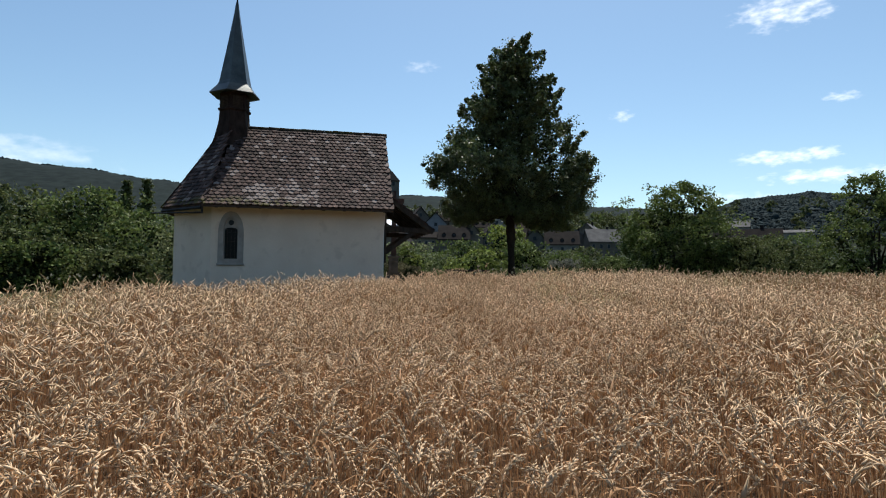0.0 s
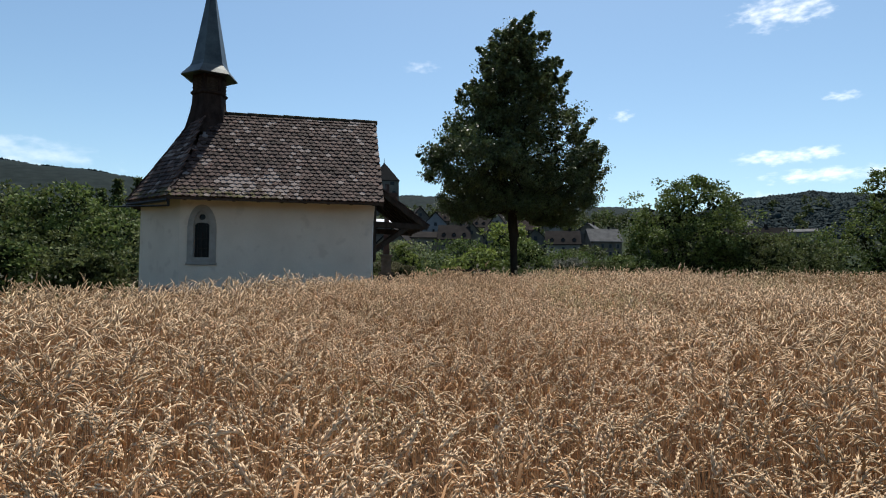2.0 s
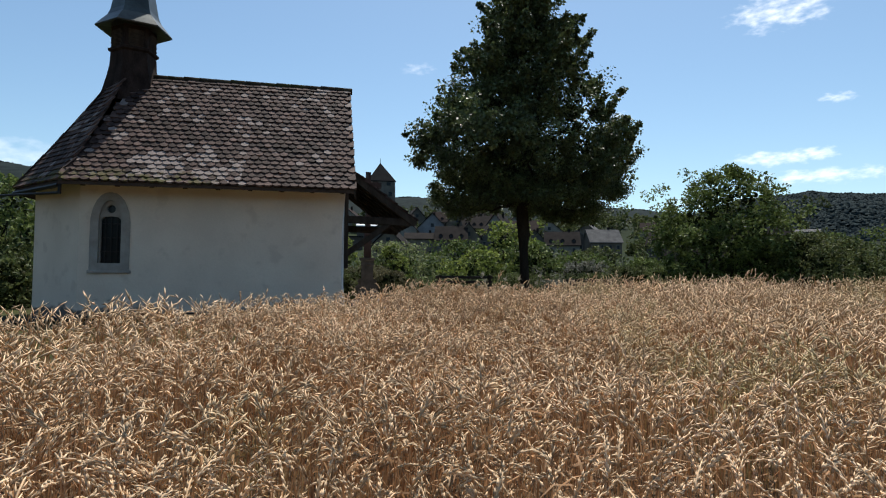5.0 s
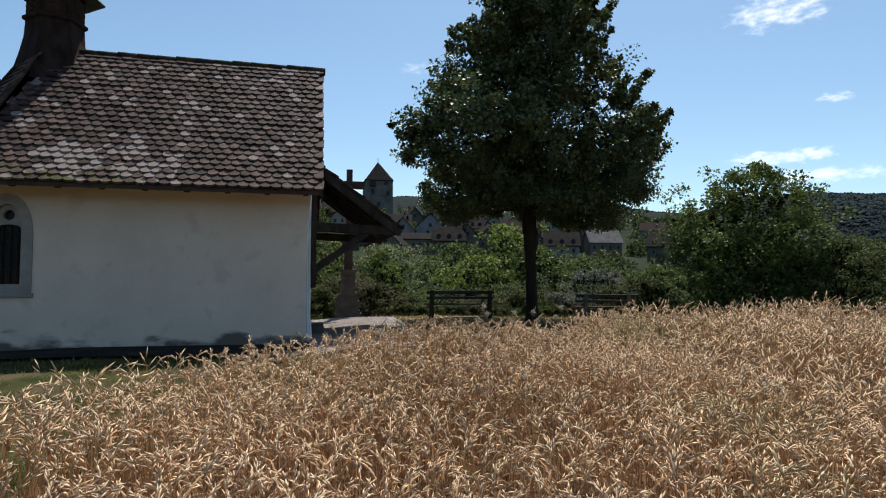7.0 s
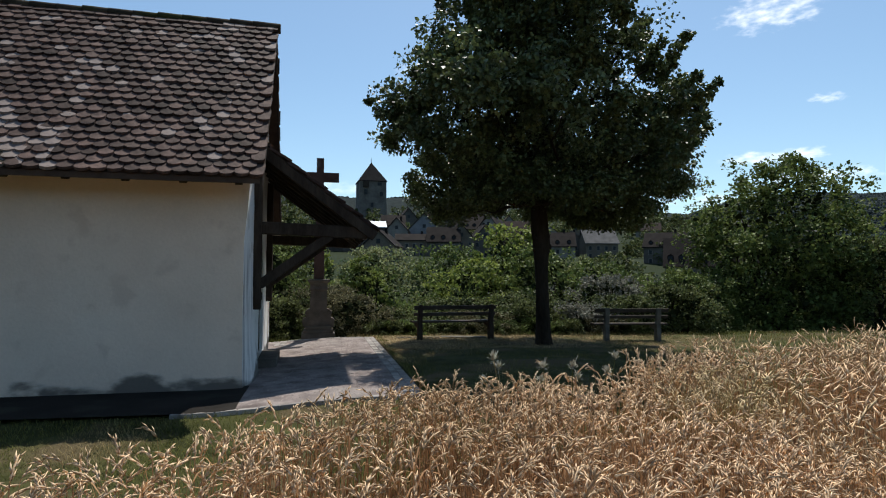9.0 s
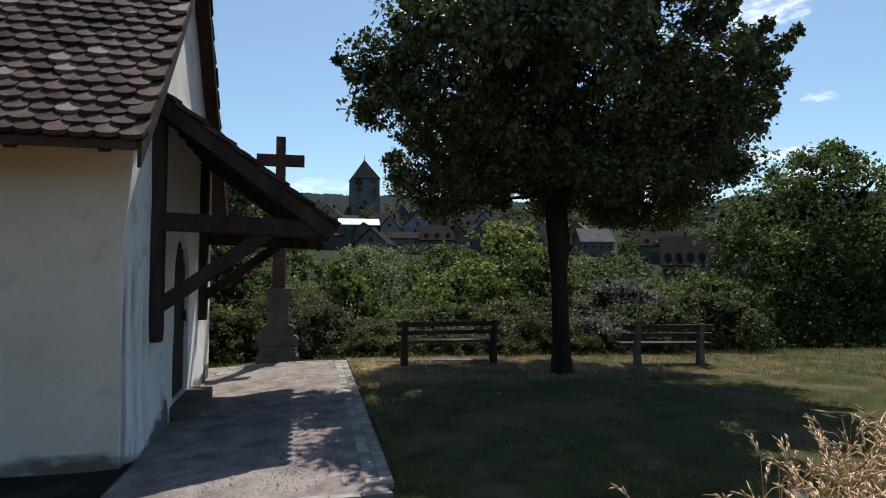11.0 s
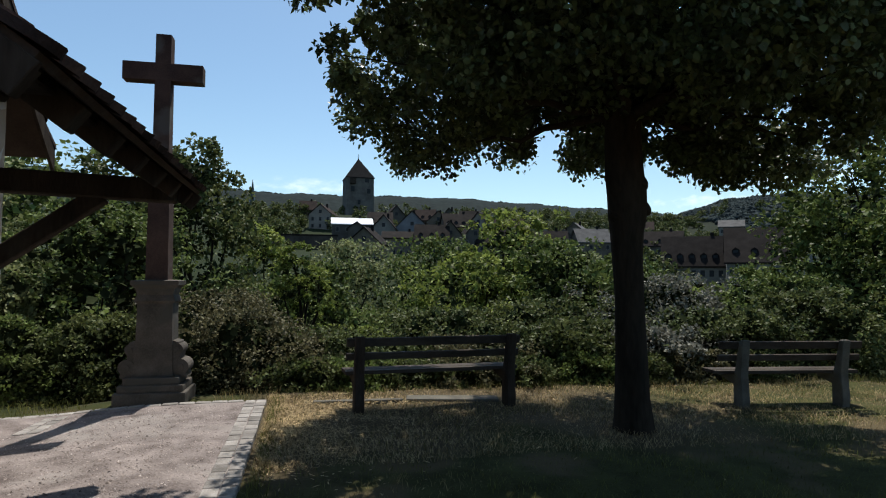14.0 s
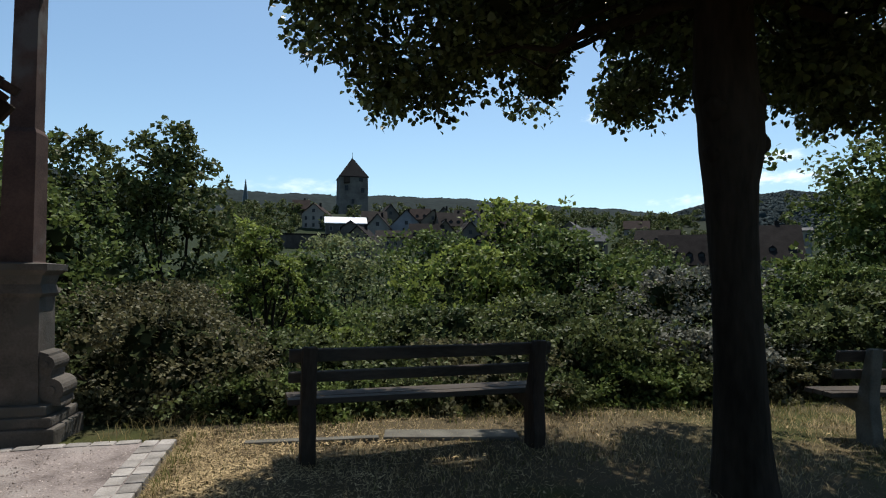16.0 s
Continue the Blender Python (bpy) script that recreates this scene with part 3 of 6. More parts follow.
WIN = arch(-3.50, -2.71, 0.835, 1.84, 2.52)
WIN_IN = arch(-3.335, -2.885, 0.995, 1.86, 2.345)


def corner(z):
    """How far the south-west corner's plaster edge strays from the plumb line."""
    return float(np.interp(z, [-0.7, 0.0, 1.0, 1.9, 2.4, 2.9, 3.2], [-0.055, -0.055, -0.07, -0.065, -0.02, 0.012, 0.012]))


def uneven(y, z):
    """The hand-laid gable face: a leaning corner, a swelling foot and shallow lumps."""
    w = 1 - float(ss(Y0, Y0 + 0.5, y))
    foot = 0.05 * (1 - float(ss(0.0, 0.6, z))) * float(ss(Y0 + 0.1, Y0 + 0.5, y)) * (1 - float(ss(20.9, 21.3, y)))
    lump = 0.011 * noise.noise(Vector((y * 1.9, z * 1.3, 3.0))) + 0.005 * noise.noise(Vector((y * 6, z * 5, 1.0)))
    return w * corner(z) + foot + lump * (1 - w)


def chapel_walls():
    # walls go a little into the ground
    bm = bmesh.new()
    edge = [(WX + corner(z) - 0.004, z) for z in (-0.7, 0.0, 0.5, 1.0, 1.5, 1.9, 2.15, 2.4, 2.65, 2.9, WALL_Z)]
    holed(bm, [(SX, -0.7)] + edge + [(SX, WALL_Z)], [WIN], Y0, Y0 + TH, lambda a, b, t: (a, t, b))
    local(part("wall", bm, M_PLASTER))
    bm = bmesh.new()
    slab(bm, [(SX, -0.7), (WX, -0.7), (WX, WALL_Z), (SX, WALL_Z)], Y1 - TH, Y1, lambda a, b, t: (a, t, b))
    bmesh.ops.recalc_face_normals(bm, faces=bm.faces)
    local(part("wall", bm, M_PLASTER))
    # west gable with the doorway
    g = lambda y: RIDGE_Z - 0.12 - abs(y - YM) * (RIDGE_Z - EAVE_Z) / (YM - EAVE_Y)
    bm = bmesh.new()
    door = arch(21.45, 22.45, 0.10, 1.55, 2.08)
    holed(bm, [(Y0 + 0.002, -0.7), (Y1 - 0.002, -0.7), (Y1 - 0.002, g(Y1)), (YM, g(YM)), (Y0 + 0.002, g(Y0))], [door], WX - TH, WX - 0.001, lambda a, b, t: (t, a, b))
    for ax, lo, hi in ((1, 19.6, 24.3), (2, -0.6, 5.6)):
        for q in np.arange(lo, hi, 0.16):
            co, no = [0, 0, 0], [0, 0, 0]
            co[ax], no[ax] = q, 1
            bmesh.ops.bisect_plane(bm, geom=bm.verts[:] + bm.edges[:] + bm.faces[:], plane_co=co, plane_no=no)
    for v in bm.verts:
        if v.co.x > WX - 0.01:
            v.co.x += uneven(v.co.y, v.co.z)
    local(part("wall", bm, M_PLASTER_LIT, label="bright white gable wall with its sunlight put into the colour"))
    # three sides of the apse
    for (ax, ay), (bx, by) in (((SX, Y0), (EX, 20.96)), ((EX, 20.96), (EX, 22.94)), ((EX, 22.94), (SX, Y1))):
        d = Vector((bx - ax, by - ay, 0))
        nrm = Vector((d.y, -d.x, 0)).normalized()
        if nrm.dot(Vector((ax + 2.5, ay - YM, 0))) < 0:
            nrm = -nrm
        bm = bmesh.new()
        a0, b0 = Vector((ax, ay, 0)), Vector((bx, by, 0))
        slab(bm, [(0, -0.8), (1, -0.8), (1, 2.98), (0, 2.98)], 0, 1, lambda a, b, t: tuple(a0.lerp(b0, a) - nrm * TH * t + Vector((0, 0, b))))
        bmesh.ops.recalc_face_normals(bm, faces=bm.faces)
        local(part("wall", bm, M_PLASTER))


def chapel_window():
    bm = bmesh.new()
    holed(bm, WIN, [WIN_IN], Y0 - 0.025, Y0 + 0.16, lambda a, b, t: (a, t, b))
    w = local(part("window", bm, M_STONE, label="pointed sandstone window surround"))
    bm = bmesh.new()
    xm = (WIN_IN[0][0] + WIN_IN[1][0]) / 2
    eye = [(xm + 0.088 * math.cos(k * math.pi / 8), 2.165 + 0.088 * math.sin(k * math.pi / 8)) for k in range(16)]
    light = [(xm - 0.20, 0.99), (xm + 0.20, 0.99), (xm + 0.20, 1.93), (xm + 0.15, 1.985), (xm, 2.01), (xm - 0.15, 1.985), (xm - 0.20, 1.93)]
    head = [(WIN_IN[0][0] - 0.01, 0.985), (WIN_IN[1][0] + 0.01, 0.985)] + WIN_IN[2:]
    holed(bm, head, [eye, light], Y0 + 0.05, Y0 + 0.13, lambda a, b, t: (a, t, b))
    tracery = part("tracery", bm, M_STONE)
    bm = bmesh.new()
    slab(bm, WIN_IN, Y0 + 0.15, Y0 + 0.165, lambda a, b, t: (a, t, b))
    bmesh.ops.recalc_face_normals(bm, faces=bm.faces)
    p = part("pane", bm, M_GLASS, label="dark leaded glass")
    bars = []
    for x in (-3.23, -3.112, -2.995):
        bm = bmesh.new()
        box(bm, x - 0.008, x + 0.008, Y0 + 0.09, Y0 + 0.106, 0.99, 2.0)
        bars.append(part("bar", bm, M_IRON))
    for z in (1.25, 1.55, 1.85):
        bm = bmesh.new()
        box(bm, -3.35, -2.875, Y0 + 0.10, Y0 + 0.114, z - 0.007, z + 0.007)
        bars.append(part("bar", bm, M_IRON))
    bm = bmesh.new()
    box(bm, -3.53, -2.68, Y0 - 0.05, Y0 + 0.10, 0.78, 0.845, 0.01)
    bars.append(part("sill", bm, M_STONE))
    for o in [p, tracery] + bars:
        o.parent = w


def chapel_door():
    bm = bmesh.new()
    slab(bm, arch(21.46, 22.44, 0.10, 1.55, 2.07), WX - 0.13, WX - 0.075, lambda a, b, t: (t, a, b))
    bmesh.ops.recalc_face_normals(bm, faces=bm.faces)
    d = local(part("door", bm, M_WOOD, label="closed dark wooden pointed door"))
    for i in range(7):
        bm = bmesh.new()
        y = 21.47 + i * 0.139
        f = abs(y + 0.068 - 21.95) / 0.5
        top = 1.55 + 0.48 * max(0.0, 1 - f * f) ** 0.6
        box(bm, WX - 0.075, WX - 0.055, y, y + 0.131, 0.11, top, 0.004)
        o = part("plank", bm, M_WOOD)
        o.parent = d
    bm = bmesh.new()
    box(bm, WX - 0.056, WX - 0.01, 22.30, 22.34, 1.0, 1.14, 0.01)
    o = part("handle", bm, M_IRON)
    o.parent = d
    bm = bmesh.new()
    box(bm, WX - 0.3, WX + 0.30, 21.32, 22.62, -0.08, 0.09, 0.015)
    local(part("doorstep", bm, M_PED))


SLOPE = math.hypot(YM - EAVE_Y, RIDGE_Z - EAVE_Z)


def roof_point(s, side=-1, sag=0.10):
    """Place on the slope's tile plane at s (0 eave to 1 ridge): y, z and the local pitch."""
    f = lambda q: (EAVE_Y + (YM - EAVE_Y) * q, EAVE_Z + (RIDGE_Z - EAVE_Z) * q - sag * (1.9 * q * (1 - q) ** 2 * 4) * 0.55)
    y, z = f(s)
    y2, z2 = f(s + 0.01)
    return y, z, math.atan2(z2 - z, y2 - y)


def tile_mesh(w=0.178, L=0.36, t=0.036, mat_=None):
    """One plain flat clay tile with a pointed round lower end; lower tip at the origin."""
    h = w / 2 - 0.002
    pts = [(0, 0), (h * 0.45, 0.012), (h * 0.8, 0.034), (h, 0.062), (h, L), (-h, L), (-h, 0.062), (-h * 0.8, 0.034), (-h * 0.45, 0.012)]
    bm = bmesh.new()
    top = [bm.verts.new((x, y, t + 0.006 * (1 - abs(x) / h))) for x, y in pts]
    bot = [bm.verts.new((x, y, 0)) for x, y in pts]
    bm.faces.new(top)
    for i in range(len(pts)):
        if i != 4:
            j = (i + 1) % len(pts)
            bm.faces.new((bot[i], bot[j], top[j], top[i]))
    me = bpy.data.meshes.new("tile")
    bm.normal_update()
    bm.to_mesh(me)
    bm.free()
    if mat_:
        me.materials.append(mat_)
    return me


TILE = tile_mesh(mat_=M_TILE)
tv = np.array([v.co for v in TILE.vertices])
TF = [tuple(p.vertices) for p in TILE.polygons]


def joined_tiles(name, mats, material, parent):
    """All tiles at the given poses in one mesh."""
    V, F = [], []
    for m in mats:
        o = len(V)
        a = np.array(m)
        V.extend((tv @ a[:3, :3].T + a[:3, 3]).tolist())
        F.extend([tuple(i + o for i in f) for f in TF])
    me = bpy.data.meshes.new(name)
    me.from_pydata(V, [], F)
    me.materials.append(material)
    ob = new(name, me)
    ob.parent = parent
    return tagged(ob, "weathered brown clay tiles with pale lichen and moss", kind="stuff")


def hip_x(s):
    """East end of the main slopes: the hip climbs from the eave corner to the turret."""
    return -3.93 + 0.62 * s + 0.28 * s * s


def chapel_roof():
    rows, W = 25, 0.181
    n = 14
    # boarding under the tiles, both slopes
    bm = bmesh.new()
    for sgn in (1, -1):
        prev = None
        for i in range(n + 1):
            s = i / n
            y, z, a = roof_point(s)
            yy = y if sgn == 1 else 2 * YM - y
            x0 = hip_x(s)
            cur = [bm.verts.new((x, yy, z - dz)) for x, dz in ((x0, 0.01), (2.04, 0.01), (2.04, 0.08), (x0, 0.08))]
            if prev:
                for k in range(4):
                    bm.faces.new((prev[k], prev[(k + 1) % 4], cur[(k + 1) % 4], cur[k]))
            else:
                bm.faces.new(cur)
            prev = cur
    bmesh.ops.recalc_face_normals(bm, faces=bm.faces)
    roof = local(part("roof", bm, M_ROOFBED, label="steep roof boarding with overhanging verge"))
    r = random.Random(4)
    single, field = [], []
    for side in (1, -1):
        for j in range(rows):
            s = (j + 0.0) / rows - 0.004
            y, z, a = roof_point(s)
            off = (j % 2) * W / 2
            x = 2.09 - W / 2 - off
            while x > hip_x(s) - 0.02:
                jit = pose(r.uniform(-0.004, 0.004), 0, r.uniform(0, 0.012), r.uniform(-2.2, 1.2), r.uniform(-2.5, 2.5), r.uniform(-2.5, 2.5))
                m = pose(x, y if side == 1 else 2 * YM - y, z, 0, 0, 0 if side == 1 else 180) @ pose(0, 0, 0, math.degrees(a) - 7.5) @ Matrix.Translation((0, -0.03, 0.016)) @ jit @ Matrix.Diagonal((1, min(1.0, (1 - s) * SLOPE / 0.36), 1, 1))
                (single if side == 1 and x > 0.55 and len(single) < 300 else field).append(m)
                x -= W
    for m in single:
        o = new("tile", TILE)
        o.parent = roof
        o.matrix_basis = m
    joined_tiles("roof_tiles", field, M_TILE_J, roof)
    # apse roof: five hips from the eave polygon to the turret's foot
    ov = 0.55
    apex = Vector((-3.42, YM, 6.15))
    c = Vector((SX, YM, 0))
    R = (YM - Y0) + ov
    t8 = R * math.tan(radians(22.5))
    poly = [(SX - 0.21, YM - R), (SX - 0.02 - R * 0.586 - 0.0, YM - t8), (SX - 0.02 - R * 0.586, YM + t8), (SX - 0.21, YM + R)]
    rows_a = 24
    mats = []
    for k in range(3):
        p, q = Vector((*poly[k], EAVE_Z - 0.02)), Vector((*poly[k + 1], EAVE_Z - 0.02))
        bm = bmesh.new()
        prev = None
        for i in range(n + 1):
            s = i / n
            sg = 0.13 * (s * (1 - s) ** 1.6) * 2.2
            a_, b_ = p.lerp(apex, s), q.lerp(apex, s)
            cur = [bm.verts.new(a_ - Vector((0, 0, sg))), bm.verts.new(b_ - Vector((0, 0, sg))), bm.verts.new(b_ - Vector((0, 0, sg + 0.10))), bm.verts.new(a_ - Vector((0, 0, sg + 0.10)))]
            if prev:
                for e in range(4):
                    bm.faces.new((prev[e], prev[(e + 1) % 4], cur[(e + 1) % 4], cur[e]))
            else:
                bm.faces.new(cur)
            prev = cur
        bmesh.ops.recalc_face_normals(bm, faces=bm.faces)
        local(part("apse_roof", bm, M_ROOFBED))
        along = (q - p).normalized()
        inward = along.cross(Vector((0, 0, 1)))
        if inward.dot(apex - p) < 0:
            inward = -inward
        for j in range(rows_a):
            s = j / rows_a
            a_, b_ = p.lerp(apex, s), q.lerp(apex, s)
            sg = 0.13 * (s * (1 - s) ** 1.6) * 2.2
            s2 = s + 0.02
            sg2 = 0.13 * (s2 * max(0.0, 1 - s2) ** 1.6) * 2.2
            run = ((p.lerp(apex, s2) + q.lerp(apex, s2)) / 2 - (a_ + b_) / 2)
            pitch = math.atan2(run.z - (sg2 - sg), math.hypot(run.x, run.y))
            ln = (b_ - a_).length
            cnt = max(1, int(ln / W + 0.5))
            for i in range(cnt):
                o = a_.lerp(b_, min(0.98, max(0.02, (i + 0.5 * (1 + j % 2) - 0.25) / cnt)))
                rz = math.degrees(math.atan2(-inward.x, inward.y))
                mats.append(pose(o.x, o.y, o.z - sg + 0.015, 0, 0, rz) @ pose(0, -0.03, 0, math.degrees(pitch) - 6) @ pose(r.uniform(-0.01, 0.01), 0, r.uniform(0, 0.006), 0, 0, r.uniform(-2, 2)))
    joined_tiles("apse_tiles", mats, M_TILE_J, roof)
    # ridge and hip caps
    for i in range(13):
        bm = bmesh.new()
        x = 2.10 - i * 0.385
        bmesh.ops.create_cone(bm, cap_ends=True, segments=12, radius1=0.098, radius2=0.086, depth=0.46, matrix=Matrix.Translation((x - 0.2, YM, RIDGE_Z - 0.012 + 0.006 * math.sin(i * 2.1))) @ Matrix.Rotation(math.pi / 2, 4, "Y"))
        o = part("ridge_tile", bm, M_RIDGE, smooth=True)
        o.parent = roof
    # eave board, verge boards
    bm = bmesh.new()
    box(bm, -3.80, 2.04, EAVE_Y + 0.02, EAVE_Y + 0.05, EAVE_Z - 0.075, EAVE_Z - 0.005)
    local(part("eave_board", bm, M_WOOD))
    for i in range(9):
        bm = bmesh.new()
        x = -3.5 + i * 0.66
        beam(bm, (x, EAVE_Y + 0.06, EAVE_Z - 0.05), (x, Y0 + 0.1, EAVE_Z + 0.55), 0.09, 0.11, 0)
        local(part("rafter_foot", bm, M_WOOD))
    for sgn in (1, -1):
        bm = bmesh.new()
        prof = [roof_point(i / n)[:2] for i in range(n + 1)]
        prof = [(y if sgn == 1 else 2 * YM - y, z) for y, z in prof]
        slab(bm, [(y, z - 0.015) for y, z in prof] + [(y, z - 0.22) for y, z in prof[::-1]], 2.045, 2.075, lambda a, b, t: (t, a, b))
        bmesh.ops.recalc_face_normals(bm, faces=bm.faces)
        local(part("verge_board", bm, M_WOOD))
    # gutter and pipe on the apse corner
    bm = bmesh.new()
    p, q = Vector((*poly[0], EAVE_Z - 0.10)), Vector((*poly[1], EAVE_Z - 0.10))
    v, f = tubes([[(*p, 0.05), (*q, 0.05)], [(p.x + 0.02, p.y, EAVE_Z - 0.28, 0.035), (p.x + 0.02, p.y, EAVE_Z - 0.05, 0.04)], [(p.x, p.y, EAVE_Z - 0.26, 0.03), (q.x - 0.25, q.y - 0.3, EAVE_Z - 0.20, 0.025)]], 8)
    vs = [bm.verts.new(x) for x in v]
    for t in f:
        bm.faces.new([vs[k] for k in t])
    local(part("gutter", bm, M_IRON, label="dark metal gutter"))


def ring(bm, cx, cy, z, r, sides=6, turn=0.0):
    return [bm.verts.new((cx + r * math.cos(turn + i * 2 * math.pi / sides), cy + r * math.sin(turn + i * 2 * math.pi / sides), z)) for i in range(sides)]


def lathe(bm, cx, cy, prof, sides=6, turn=0.0):
    prev = None
    for z, r in prof:
        cur = ring(bm, cx, cy, z, r, sides, turn)
        if prev:
            for i in range(sides):
                bm.faces.new((prev[i], prev[(i + 1) % sides], cur[(i + 1) % sides], cur[i]))
        prev = cur
    bm.faces.new(prev)


def chapel_turret():
    cx, cy, tn = -3.40, YM, radians(20)
    bm = bmesh.new()
    lathe(bm, cx, cy, [(5.0, 0.80), (5.4, 0.68), (5.7, 0.605), (6.0, 0.545), (6.32, 0.525), (6.36, 0.585), (6.42, 0.585), (6.45, 0.52), (7.05, 0.52)], 6, tn)
    t = local(part("turret", bm, M_SHINGLE, label="dark shingled bell turret"))
    for i in range(6):
        a = tn + radians(30) + i * math.pi / 3
        bm = bmesh.new()
        m = Matrix.Translation((cx + 0.462 * math.cos(a), cy + 0.462 * math.sin(a), 6.62)) @ Matrix.Rotation(a, 4, "Z")
        for k in range(4):
            bmesh.ops.create_cube(bm, size=1, matrix=m @ Matrix.Translation((0.012, 0, -0.18 + k * 0.12)) @ Matrix.Rotation(0.6, 4, "Y") @ Matrix.Diagonal((0.012, 0.34, 0.11, 1)))
        o = part("louvre", bm, M_WOOD)
        o.parent = t
    bm = bmesh.new()
    lathe(bm, cx, cy, [(6.98, 0.45), (6.93, 0.88), (6.96, 0.90), (7.10, 0.78), (7.28, 0.62), (7.42, 0.56), (7.9, 0.47), (9.0, 0.27), (10.0, 0.10), (10.4, 0.045)], 6, tn)
    local(part("spire", bm, M_SPIRE, label="six-sided dark metal spire with a flared foot"))
    bm = bmesh.new()
    lathe(bm, cx, cy, [(10.35, 0.05), (10.5, 0.02), (11.0, 0.015)], 8)
    bmesh.ops.create_uvsphere(bm, u_segments=12, v_segments=8, radius=0.08, matrix=Matrix.Translation((cx, cy, 10.6)))
    box(bm, cx - 0.16, cx + 0.16, cy - 0.012, cy + 0.012, 10.86, 10.89)
    local(part("finial", bm, M_IRON, smooth=True))


PY0, PY1 = 20.2, 23.55
PTOP, PTIP = (1.93, 3.38), (3.645, 2.10)


def chapel_porch():
    for y in (20.3, 23.3):
        bm = bmesh.new()
        slab(bm, [(-0.085, 1.02), (-0.05, 0.94), (0.05, 0.94), (0.085, 1.02), (0.085, 3.24), (-0.085, 3.24)], 1.82, 1.985, lambda a, b, t: (t, y + a, b))
        bmesh.ops.recalc_face_normals(bm, faces=bm.faces)
        bmesh.ops.bevel(bm, geom=bm.edges[:], offset=0.008, segments=1, affect="EDGES")
        local(part("porch_post", bm, M_WOOD))
        bm = bmesh.new()
        beam(bm, (1.83, y, 2.14), (3.52, y, 2.085), 0.15, 0.18, 0.012)
        local(part("porch_beam", bm, M_WOOD))
        bm = bmesh.new()
        beam(bm, (1.96, y, 1.30), (2.98, y, 2.04), 0.11, 0.14, 0.01)
        local(part("porch_brace", bm, M_WOOD))
    bm = bmesh.new()
    beam(bm, (3.45, PY0 + 0.04, 2.20), (3.45, PY1 - 0.04, 2.20), 0.13, 0.13, 0.01)
    local(part("porch_plate", bm, M_WOOD))
    dx, dz = PTIP[0] - PTOP[0], PTIP[1] - PTOP[1]
    L = math.hypot(dx, dz)
    for i in range(7):
        y = PY0 + 0.10 + i * (PY1 - PY0 - 0.2) / 6
        bm = bmesh.new()
        beam(bm, (PTOP[0], y, PTOP[1] - 0.09), (PTIP[0] - 0.06, y, PTIP[1] - 0.05), 0.10, 0.13, 0.008)
        local(part("rafter", bm, M_WOOD))
    bm = bmesh.new()
    ca, sa = dx / L, dz / L
    slab(bm, [(PY0, 0), (PY1, 0), (PY1, L), (PY0, L)], 0, 0.03, lambda a, b, t: (PTOP[0] + ca * b - sa * t, a, PTOP[1] + sa * b + ca * t))
    bmesh.ops.recalc_face_normals(bm, faces=bm.faces)
    pr = local(part("porch_roof", bm, M_ROOFBED, label="boarded lean-to porch roof with clay tiles"))
    for y in (PY0 - 0.02, PY1 + 0.02):
        bm = bmesh.new()
        beam(bm, (PTOP[0] - 0.02, y, PTOP[1] - 0.075), (PTIP[0] - 0.01, y, PTIP[1] - 0.075), 0.035, 0.14, 0.004)
        local(part("barge_board", bm, M_WOOD))
    r = random.Random(9)
    pitch = math.degrees(math.atan2(-dz, dx))
    rows = 13
    for j in range(rows):
        b = L - j * L / rows
        y = PY0 - 0.05 + 0.0905 * (1 + j % 2)
        while y < PY1 + 0.10:
            o = new("tile", TILE)
            o.parent = pr
            o.matrix_basis = pose(PTOP[0] + ca * b - sa * 0.034, y, PTOP[1] + sa * b + ca * 0.034, 0, 0, 90) @ pose(0, 0, 0, pitch - 7) @ pose(0, -0.04, 0.012, r.uniform(-1.5, 1.5), r.uniform(-2, 2), r.uniform(-2.5, 2.5))
            y += 0.181


chapel_walls()
chapel_window()
chapel_door()
chapel_roof()
chapel_turret()
chapel_porch()

# ---- stone cross ----


